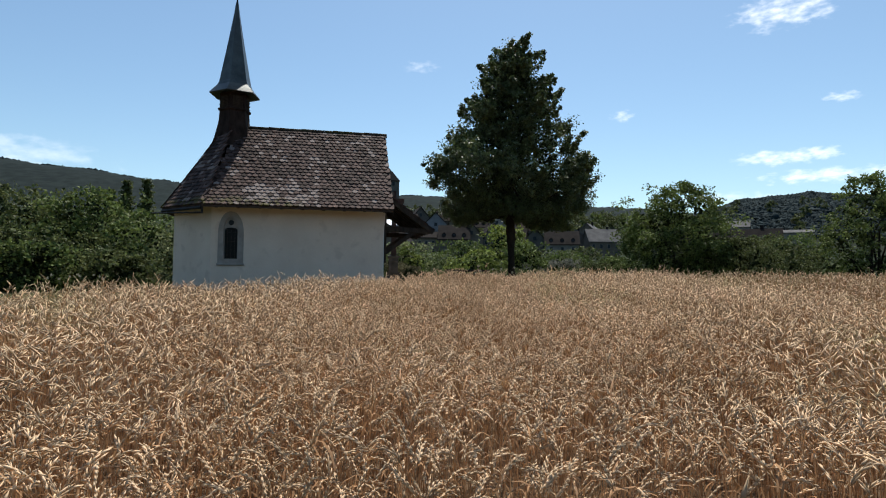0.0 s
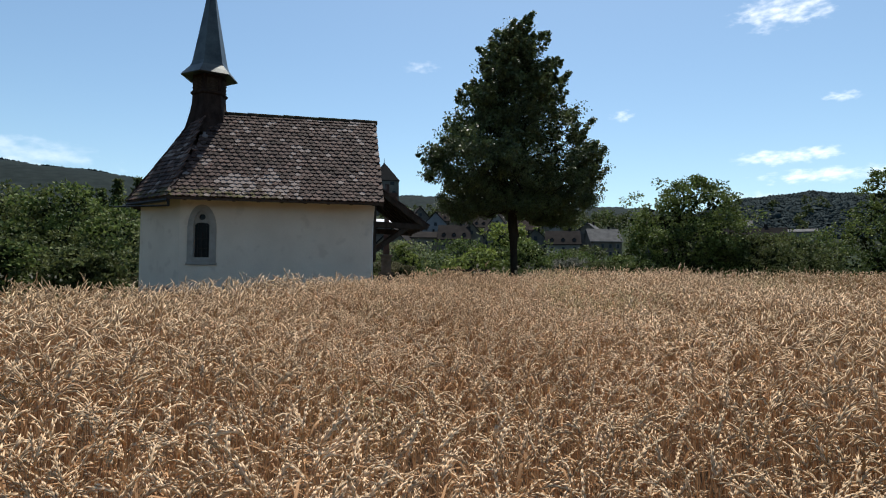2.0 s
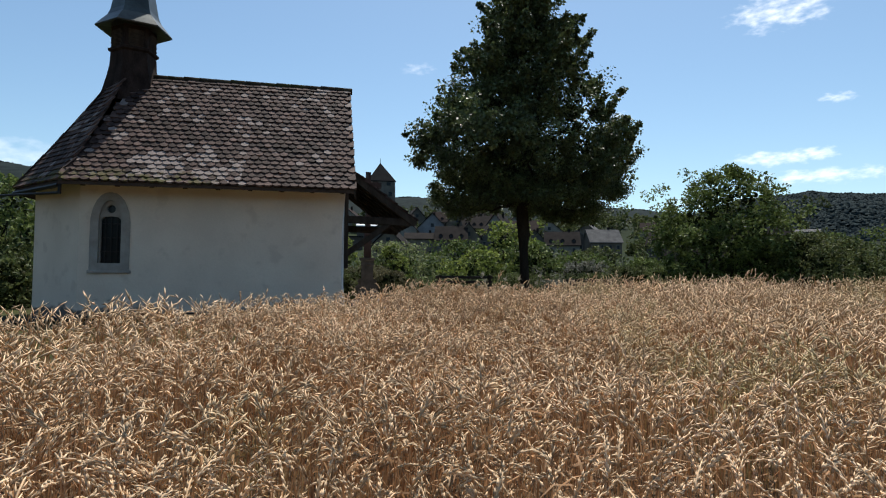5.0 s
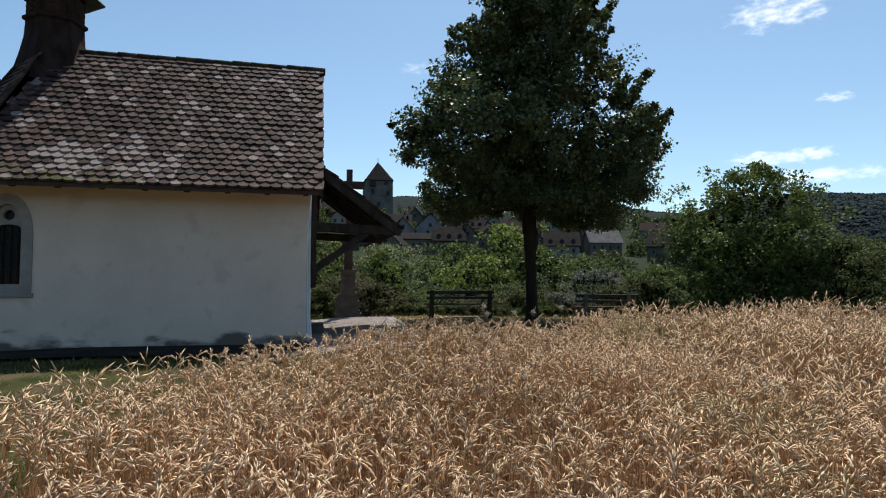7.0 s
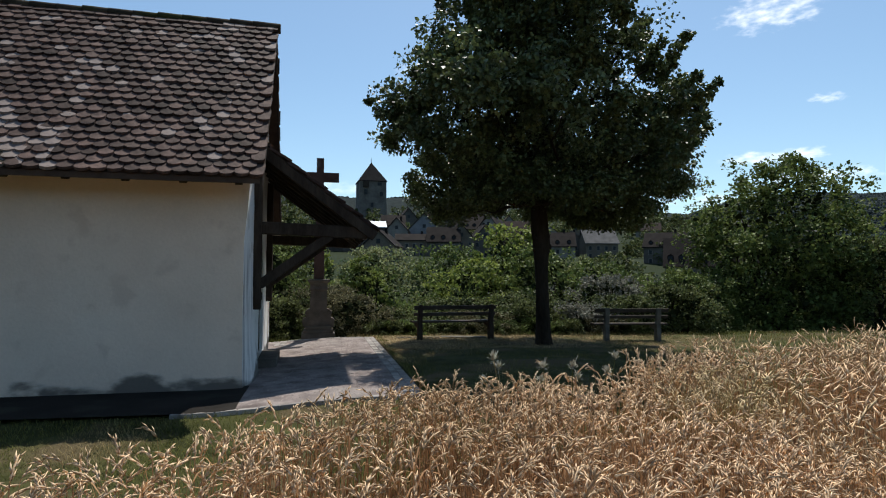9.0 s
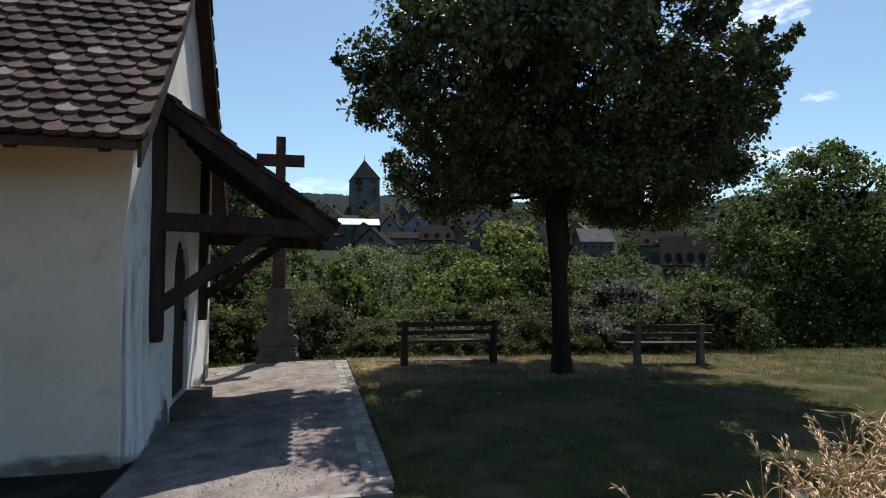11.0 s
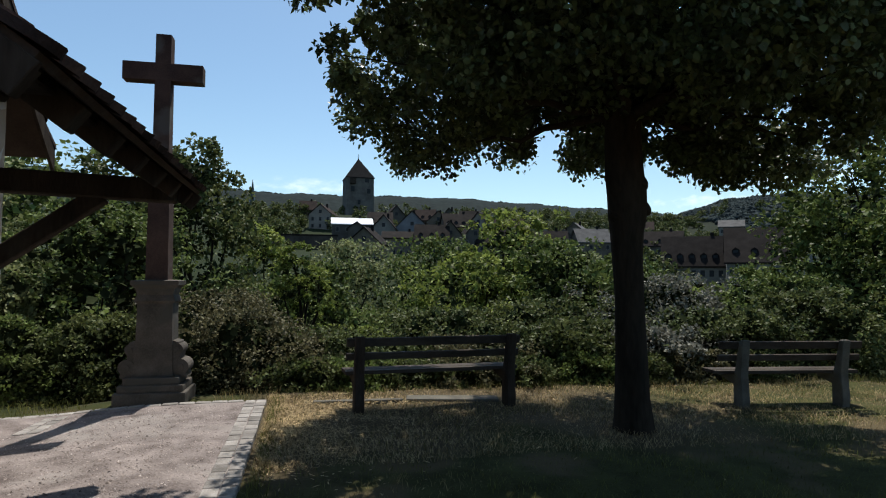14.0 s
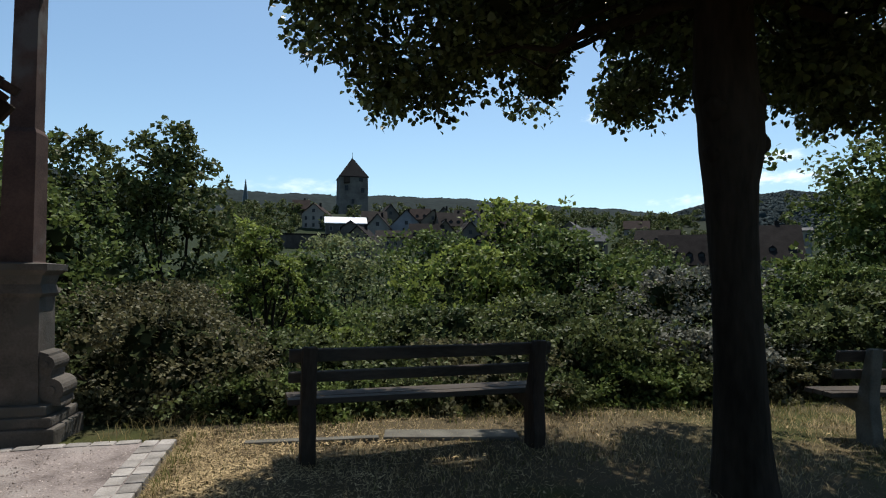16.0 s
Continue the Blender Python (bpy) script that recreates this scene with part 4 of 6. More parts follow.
def build_cross():
    x, y = 2.925, 25.74
    z = gz(x, y)
    c = thing("wayside_cross", x, y, z, "tall reddish sandstone cross on a grey scrolled stone pedestal", "cross", rz=-2)
    bm = bmesh.new()
    box(bm, -0.38, 0.38, -0.32, 0.32, -0.15, 0.14, 0.02)
    part("plinth", bm, M_PED, c)
    for hx, hy, z0, z1 in ((0.345, 0.285, 0.135, 0.22), (0.30, 0.255, 0.215, 0.30)):
        bm = bmesh.new()
        box(bm, -hx, hx, -hy, hy, z0, z1, 0.02)
        part("plinth_step", bm, M_PED, c)
    bm = bmesh.new()
    lathe(bm, 0, 0, [(0.28, 0.305), (0.40, 0.29), (0.70, 0.275), (1.14, 0.265)], 4, radians(45))
    part("die", bm, M_PED, c).scale = (1, 0.8, 1)
    for sx in (-1, 1):
        bm = bmesh.new()
        for cz, cx, rad in ((0.60, 0.245, 0.065), (0.40, 0.285, 0.09)):
            bmesh.ops.create_cone(bm, cap_ends=True, segments=18, radius1=rad, radius2=rad, depth=0.30, matrix=Matrix.Translation((sx * cx, 0, cz)) @ Matrix.Rotation(math.pi / 2, 4, "X"))
            bmesh.ops.create_cone(bm, cap_ends=True, segments=12, radius1=rad * 0.4, radius2=rad * 0.4, depth=0.33, matrix=Matrix.Translation((sx * cx, 0, cz)) @ Matrix.Rotation(math.pi / 2, 4, "X"))
        slab(bm, [(0.19, 0.28), (0.36, 0.28), (0.33, 0.42), (0.28, 0.50), (0.29, 0.58), (0.26, 0.68), (0.19, 0.70)], -0.14, 0.14, lambda a, b, t: (sx * a, t, b))
        bmesh.ops.recalc_face_normals(bm, faces=bm.faces)
        part("scroll", bm, M_PED, c)
    bm = bmesh.new()
    lathe(bm, 0, 0, [(1.12, 0.27), (1.15, 0.31), (1.18, 0.295), (1.22, 0.27), (1.29, 0.295), (1.33, 0.36), (1.38, 0.365), (1.39, 0.22)], 4, radians(45))
    part("capital", bm, M_PED, c).scale = (1, 0.8, 1)
    bm = bmesh.new()
    lathe(bm, 0, 0, [(1.38, 0.185), (1.40, 0.17), (2.42, 0.158), (2.46, 0.13)], 4, radians(45))
    lathe(bm, 0, 0, [(2.42, 0.128), (4.26, 0.120)], 4, radians(45))
    part("shaft", bm, M_CROSS, c)
    bm = bmesh.new()
    box(bm, -0.44, 0.44, -0.088, 0.088, 3.71, 3.92, 0.008)
    part("crossbar", bm, M_CROSS, c)


build_cross()

# ---- benches ----


def build_bench(x, y, rz, half, legs, label, leg_mat, leg_label):
    z = min(gz(x - 0.7, y), gz(x + 0.7, y))
    b = thing("bench", x, y, z, label, "bench", "park benches", rz)
    for lx in legs:
        bm = bmesh.new()
        slab(bm, [(-0.05, -0.06), (0.10, -0.06), (0.10, 0.27), (0.36, 0.33), (0.40, 0.39), (0.09, 0.39), (0.06, 0.46), (-0.03, 0.80), (-0.10, 0.80), (-0.05, 0.40), (-0.08, 0.10)], -0.05, 0.05, lambda a, b_, t: (lx + t, a, b_))
        bmesh.ops.recalc_face_normals(bm, faces=bm.faces)
        bmesh.ops.bevel(bm, geom=bm.edges[:], offset=0.008, segments=1, affect="EDGES")
        part("leg", bm, leg_mat, b, leg_label)
    for yy, zz in ((0.12, 0.405), (0.235, 0.405), (0.35, 0.400)):
        bm = bmesh.new()
        box(bm, -half, half, yy - 0.05, yy + 0.05, zz - 0.015, zz + 0.025, 0.006)
        part("seat_slat", bm, M_BENCHWOOD, b)
    for zz, yy, hh in ((0.585, 0.056, 0.075), (0.735, 0.012, 0.09)):
        bm = bmesh.new()
        beam(bm, (-half, yy, zz), (half, yy, zz), 0.035, hh, 0.006, up=(0, -0.27, 1))
        part("back_slat", bm, M_BENCHWOOD, b)


build_bench(5.96, 24.50, 3.0, 0.97, (-0.84, 0.84), "dark wooden slatted bench in tree shade facing the valley", M_WOOD, "dark timber leg")
build_bench(10.13, 24.08, -8.0, 0.89, (-0.62, 0.62), "grey wooden slatted bench with concrete legs on sunny lawn", M_CONC, "worn concrete leg")


def stone_slab(x0, y0, x1, y1, w, h, label, name="stone_slab"):
    z = gz((x0 + x1) / 2, (y0 + y1) / 2)
    bm = bmesh.new()
    L = math.hypot(x1 - x0, y1 - y0)
    box(bm, -L / 2, L / 2, -w / 2, w / 2, -0.08, h, 0.012)
    ob = part(name, bm, M_CONC)
    ob.matrix_basis = pose((x0 + x1) / 2, (y0 + y1) / 2, z, 0, 0, math.degrees(math.atan2(y1 - y0, x1 - x0)))
    tagged(ob, label, "slab")


stone_slab(5.73, 25.05, 6.76, 24.82, 0.24, 0.035, "pale flat concrete slab lying in the grass before the bench")
stone_slab(4.68, 25.06, 5.68, 24.99, 0.09, 0.03, "narrow pale kerb stone half sunk in dry grass", "kerb_stone")

# ---- border of small pavers along the forecourt ----


def build_pavers():
    r = random.Random(3)
    bm = bmesh.new()
    box(bm, -0.08, 0.08, -0.10, 0.10, -0.06, 0.018, 0.012)
    me = bpy.data.meshes.new("paver")
    bm.to_mesh(me)
    bm.free()
    me.materials.append(M_PAVER)
    # two rows along the forecourt's west side, one along its north, a narrow kerb in the south
    lines = [((4.12, 25.28), (3.98, 18.42), 0.17, 0.54, 1.0), ((4.005, 25.26), (3.865, 18.45), 0.17, 0.54, 1.0), ((3.93, 25.24), (0.4, 25.32), 0.17, 0.54, 1.0), ((4.0, 18.32), (1.05, 18.27), 0.235, 0.36, 1.45), ((2.02, 24.45), (2.06, 25.15), 0.17, 0.54, 1.0), ((2.14, 24.45), (2.18, 25.15), 0.17, 0.54, 1.0)]
    for (x0, y0), (x1, y1), step, wide, long_ in lines:
        L = math.hypot(x1 - x0, y1 - y0)
        ang = math.degrees(math.atan2(y1 - y0, x1 - x0))
        for i in range(int(L / step)):
            f = (i + 0.5) * step / L
            x, y = x0 + (x1 - x0) * f, y0 + (y1 - y0) * f
            o = new("paver", me)
            o.parent = patio
            tilt = math.degrees(math.atan2(gz(x + 0.1, y) - gz(x - 0.1, y), 0.2))
            o.matrix_basis = pose(x, y, gz(x, y) + 0.010 + r.uniform(-0.003, 0.003), 0, -tilt + r.uniform(-0.6, 0.6), 0) @ pose(0, 0, 0, 0, 0, ang + r.uniform(-2, 2))
            o.scale = (long_, r.uniform(wide - 0.03, wide + 0.03), 1)


# ---- wheat ----


def path_x(y):
    return -0.4 + 0.257 * (y + 0.8)


def wheat_spots(n_per, lo, hi, box_, hole=None):
    """Random spots in the crop whose sideways distance from the middle line lies between lo and hi."""
    x0, x1, y0, y1 = box_
    n = int(n_per * (x1 - x0) * (y1 - y0))
    p = rng.random((n, 2)) * [x1 - x0, y1 - y0] + [x0, y0]
    d = np.abs(p[:, 0] - path_x(p[:, 1]))
    edge = field_edge(p[:, 0]) + 0.05 + 0.18 * np.sin(p[:, 0] * 2.1) + 0.12 * np.sin(p[:, 0] * 5.7) + np.abs(rng.normal(size=n)) * 0.10
    keep = (d >= lo) & (d < hi) & (p[:, 1] < edge)
    if hole is not None:
        keep &= (d >= hole[0]) | (p[:, 1] >= hole[1])
    # tramlines and thin patches
    thin = np.sin(p[:, 0] * 0.8 + 1.2 * np.sin(p[:, 1] * 0.5)) * np.sin(p[:, 1] * 0.9 + p[:, 0] * 0.3)
    keep &= rng.random(n) < np.clip(1.05 - 0.45 * np.clip(thin - 0.45, 0, 1) * 2, 0.2, 1)
    return p[keep]


def bent(p0, az, th0, th1, L, k):
    """Points along an arc that starts at th0 from upright and ends at th1, heading az."""
    pts = [p0]
    for i in range(k):
        th = th0 + (th1 - th0) * (i + 0.5) / k
        pts.append(pts[-1] + (L / k)[:, None] * np.stack([np.sin(th) * np.cos(az), np.sin(th) * np.sin(az), np.cos(th)], -1))
    return pts


def wheat(spots, kernels, stem_seg, width, blades):
    """Vertices, triangles and material indices for plants at the spots."""
    n = len(spots)
    g = ground(spots[:, 0], spots[:, 1])
    swell = 0.05 * np.sin(spots[:, 0] * 1.3 + 0.7 * spots[:, 1]) + 0.03 * np.sin(spots[:, 1] * 2.9 - spots[:, 0])
    h = 0.665 + swell + rng.normal(size=n) * 0.085
    az = rng.normal(size=n) * 1.3 + np.where(rng.random(n) < 0.62, 0.2, 3.3)
    lean = np.abs(rng.normal(size=n)) * 0.17
    base = np.stack([spots[:, 0], spots[:, 1], g - 0.02], -1)
    stem = bent(base, az, lean * 0.3, lean * 1.6, h, stem_seg)
    V, F, Mi, o = [], [], [], 0
    sd = rng.normal(size=(n, 3))
    sd[:, 2] *= 0.15
    sd /= np.linalg.norm(sd, axis=1)[:, None]
    rows = np.stack([q for p in stem for q in (p - sd * width, p + sd * width)], 1)
    V.append(rows.reshape(-1, 3))
    m = rows.shape[1]
    fs = []
    for i in range(stem_seg):
        a = 2 * i
        fs += [[a, a + 1, a + 3], [a, a + 3, a + 2]]
    F.append((np.arange(n)[:, None, None] * m + np.array(fs)[None]).reshape(-1, 3))
    Mi.append(np.ones(n * len(fs), int))
    o += n * m
    # ears: two ranks of spikelets on a nodding stalk; far ears are one slim body
    L = 0.10 + 0.045 * rng.random(n)
    t0 = lean * 1.3 + 0.10 + 0.45 * rng.random(n)
    t1 = t0 + 0.2 + 1.9 * rng.random(n) ** 1.4
    k = max(kernels, 1)
    arc = bent(stem[-1], az, t0, t1, L, k)
    hz = np.stack([-np.sin(az), np.cos(az), np.zeros(n)], -1)
    tw = rng.random(n)[:, None] * math.pi
    fat = (0.85 + 0.35 * rng.random(n))[:, None]
    if kernels:
        V_, fs = [], []
        shape = [[0, 1, 2], [0, 2, 3], [0, 3, 1], [4, 2, 1], [4, 3, 2], [4, 1, 3]]
        for i in range(k):
            d = arc[i + 1] - arc[i]
            d = d / np.linalg.norm(d, axis=1)[:, None]
            u0 = np.cross(d, hz)
            s_ = hz * np.cos(tw) + u0 * np.sin(tw)
            u = np.cross(d, s_)
            f = (i + 0.5) / k
            size = (0.75 + 0.9 * f * (1 - f)) * fat
            sg = 1 if i % 2 else -1
            way = d * 0.95 + s_ * sg * 0.27
            ln = 2.3 * (L / k)[:, None] + 0.002
            c = arc[i] + s_ * sg * 0.0012
            mid_ = c + way * ln * 0.5
            a_, b_ = 0.0046 * size * (10 / k) ** 0.3, 0.0054 * size * (10 / k) ** 0.3
            o_out = s_ * sg
            V_ += [c, mid_ + u * b_ - o_out * a_ * 0.4, mid_ - u * b_ - o_out * a_ * 0.4, mid_ + o_out * a_ * 1.1, c + way * ln]
            fs += [[q + 5 * i for q in t_] for t_ in shape]
        # the rachis and inner glumes close the gaps between the ranks
        core = []
        for j, w_ in zip((0, k // 3, k - k // 3, k) if k > 3 else (), (0, 0.0056, 0.0050, 0)):
            d = arc[min(j + 1, k)] - arc[max(j - 1, 0)]
            d = d / np.linalg.norm(d, axis=1)[:, None]
            u0 = np.cross(d, hz)
            s_ = hz * np.cos(tw) + u0 * np.sin(tw)
            u = np.cross(d, s_)
            core += [arc[j]] if w_ == 0 else [arc[j] + s_ * w_ * fat, arc[j] + u * w_ * 0.75 * fat, arc[j] - s_ * w_ * fat, arc[j] - u * w_ * 0.75 * fat]
        b0 = 5 * k
        for e in range(4 if k > 3 else 0):
            g = (e + 1) % 4
            fs += [[b0, b0 + 1 + g, b0 + 1 + e], [b0 + 1 + e, b0 + 1 + g, b0 + 5 + g], [b0 + 1 + e, b0 + 5 + g, b0 + 5 + e], [b0 + 9, b0 + 5 + e, b0 + 5 + g]]
        V_ += core
        V.append(np.stack(V_, 1).reshape(-1, 3))
        m = len(V_)
    else:
        d = arc[1] - arc[0]
        d = d / np.linalg.norm(d, axis=1)[:, None]
        u, c = np.cross(d, hz), (arc[0] + arc[1]) / 2
        V.append(np.stack([arc[0], c + hz * 0.011, c - hz * 0.006 + u * 0.010, c - hz * 0.006 - u * 0.010, arc[1]], 1).reshape(-1, 3))
        fs, m = [[0, 2, 1], [0, 3, 2], [0, 1, 3], [4, 1, 2], [4, 2, 3], [4, 3, 1]], 5
    F.append((o + np.arange(n)[:, None, None] * m + np.array(fs)[None]).reshape(-1, 3))
    Mi.append(np.zeros(n * len(fs), int))
    o += n * m
    # dry blades
    if blades:
        pick = np.nonzero(rng.random(n) < blades)[0]
        nb = len(pick)
        hb = h[pick] * (0.55 + 0.40 * rng.random(nb))
        p0 = base[pick] + np.array([0, 0, 1]) * hb[:, None]
        ab = rng.random(nb) * 6.28
        arcb = bent(p0, ab, 0.4 + 0 * ab, 1.6 + 1.1 * rng.random(nb), 0.10 + 0.14 * rng.random(nb), 3)
        sb = np.stack([-np.sin(ab), np.cos(ab), 0.3 * rng.normal(size=nb)], -1)
        ws = [0.004, 0.005, 0.004, 0.0005]
        rows = np.stack([q for p, w in zip(arcb, ws) for q in (p - sb * w, p + sb * w)], 1)
        V.append(rows.reshape(-1, 3))
        fs = []
        for i in range(3):
            a = 2 * i
            fs += [[a, a + 1, a + 3], [a, a + 3, a + 2]]
        F.append((o + np.arange(nb)[:, None, None] * 8 + np.array(fs)[None]).reshape(-1, 3))
        Mi.append(np.ones(nb * 6, int))
        o += nb * 8
    return np.concatenate(V), np.concatenate(F), np.concatenate(Mi)


def build_wheat():
    sets = [wheat(wheat_spots(285, 0, 1.45, (-3.5, 5, 1.0, 7.5)), 10, 2, 0.0021, 0.7),
            wheat(wheat_spots(225, 0, 2.6, (-4.5, 8, 0.8, 18), (1.45, 7.5)), 5, 1, 0.0027, 0.5),
            wheat(wheat_spots(150, 2.6, 7.0, (-9, 12, 0.7, 19)), 2, 1, 0.0034, 0.25),
            wheat(wheat_spots(52, 7.0, 60, (-22, 34, 0.7, 24)), 0, 1, 0.0055, 0.1),
            wheat(wheat_spots(34, 0, 60, (-20, 24, -8, 0.75)), 0, 1, 0.0045, 0.0)]
    V, F, Mi, o = [], [], [], 0
    for v, f, m in sets:
        V.append(v), F.append(f + o), Mi.append(m)
        o += len(v)
    me = np_mesh("wheat_field", np.concatenate(V), np.concatenate(F), [M_EAR, M_STRAW], np.concatenate(Mi))
    tagged(new("wheat_field", me), "ripe golden-brown wheat crop with nodding ears", "wheat", kind="stuff")


build_wheat()

# ---- grass ----


def blades_at(p, h, w, r, spread=0.5):
    n = len(p)
    az = r.random(n) * 6.28
    b = np.stack([p[:, 0], p[:, 1], ground(p[:, 0], p[:, 1]) - 0.005], -1)
    hh = h * (0.5 + r.random(n))
    mid = b + np.stack([np.cos(az) * hh * spread * 0.35, np.sin(az) * hh * spread * 0.35, hh * 0.65], -1)
    tip = b + np.stack([np.cos(az) * hh * spread, np.sin(az) * hh * spread, hh], -1)
    s = np.stack([-np.sin(az), np.cos(az), np.zeros(n)], -1) * w
    v = np.stack([b - s, b + s, mid + s * 0.7, mid - s * 0.7, tip], 1).reshape(-1, 3)
    f = (np.arange(n)[:, None, None] * 5 + np.array([[0, 1, 2], [0, 2, 3], [3, 2, 4]])[None]).reshape(-1, 3)
    return v, f


def build_grass():
    r = np.random.default_rng(21)
    V, F, o = [], [], 0

    def put(p, h, w, spread=0.5):
        nonlocal o
        v, f = blades_at(p, h, w, r, spread)
        V.append(v), F.append(f + o)
        o += len(v)

    def lawn(x0, x1, y0, y1, n):
        p = r.random((int(n * (x1 - x0) * (y1 - y0)), 2)) * [x1 - x0, y1 - y0] + [x0, y0]
        e = field_edge(p[:, 0])
        patio_ = (p[:, 0] < 4.2) & (p[:, 0] > -4.5) & (p[:, 1] > np.interp(p[:, 0], [-4.5, -0.5, 1.2, 3.98], [18.55, 18.32, 18.22, 18.24])) & (p[:, 1] < 25.45)
        patch = np.sin(p[:, 0] * 2.2 + np.sin(p[:, 1] * 1.7)) + np.sin(p[:, 1] * 2.6 + p[:, 0])
        return p[(p[:, 1] > e - 0.2) & ~patio_ & (r.random(len(p)) < 0.7 + 0.25 * patch)]

    p = lawn(4.0, 12.5, 17.0, 25.6, 850)
    thin = (p[:, 1] > 22.6) & (r.random(len(p)) < 0.62)
    put(p[~thin], 0.035, 0.0022, 0.9)
    put(lawn(-1.5, 4.2, 12.5, 18.4, 2100), 0.035, 0.0028, 1.1)
    put(lawn(-8, -1.5, 11.0, 18.7, 250), 0.05, 0.004, 0.8)
    put(lawn(12.5, 26, 18.5, 26, 220), 0.07, 0.006, 0.7)
    # longer tufts at the crest, the crop's edge and the forecourt's rim
    p = r.random((9000, 2)) * [16, 1.4] + [-1.0, 25.25]
    put(p[((p[:, 0] < 2.2) | (p[:, 0] > 3.6)) & (r.random(9000) < 0.6)], 0.085, 0.003, 0.8)
    x = r.random(4200) * 14 - 3
    put(np.stack([x, field_edge(x) + np.abs(r.normal(size=4200)) * 0.35], -1), 0.20, 0.003, 0.5)
    y = r.random(1500) * 7 + 18.4
    put(np.stack([4.24 + np.abs(r.normal(size=1500)) * 0.06 - 0.024 * (25.3 - y), y], -1), 0.06, 0.0025, 0.9)
    dry_v, dry_f = blades_at(np.stack([4.2 + 8.5 * r.random(30000) ** 1.6, 22.7 + 2.9 * r.random(30000)], -1), 0.035, 0.0024, r, 1.3)
    me = np_mesh("dry_grass", dry_v, dry_f, M_LITTER)
    tagged(new("dry_grass", me), "short straw-yellow parched grass before the hedge", "grass", kind="stuff")
    me = np_mesh("grass", np.concatenate(V), np.concatenate(F), M_GRASS)
    tagged(new("grass", me), "short summer lawn, part dry, with longer tufts", "grass", kind="stuff")
    # cut dry stalks on the turf beside the forecourt
    n = 5600
    p = np.stack([4.2 + np.abs(r.normal(size=n)) * np.where(np.arange(n) < 4200, 0.7, 3.2), 24.2 + r.normal(size=n) * 0.7], -1)
    p[:, 1] = np.minimum(p[:, 1], 25.5)
    az = r.random(n) * 6.28
    L = (0.008 + 0.022 * r.random(n) ** 2)[:, None]
    c = np.stack([p[:, 0], p[:, 1], ground(p[:, 0], p[:, 1]) + 0.012 + 0.012 * r.random(n)], -1)
    d = np.stack([np.cos(az), np.sin(az), 0.12 * r.normal(size=n)], -1) * L
    s = np.stack([-np.sin(az), np.cos(az), np.zeros(n)], -1) * 0.0045
    v = np.stack([c - d - s, c - d + s, c + d + s, c + d - s], 1).reshape(-1, 3)
    me = np_mesh("straw_litter", v, np.arange(n * 4).reshape(-1, 4), M_LITTER)
    tagged(new("straw_litter", me), "dry yellow grass clippings lying on the turf", "litter", kind="stuff")


build_grass()

# ---- trees and shrubs ----


def crooked(p, q, r0, r1, n, wob, r):
    """A limb from p to q."""
    p, q = np.array(p, float), np.array(q, float)
    out_ = []
    for i in range(n + 1):
        f = i / n
        w = r.normal(size=3) * wob * math.sin(f * math.pi) if 0 < i < n else 0
        out_.append((*(p + (q - p) * f + w), r0 + (r1 - r0) * f))
    return out_


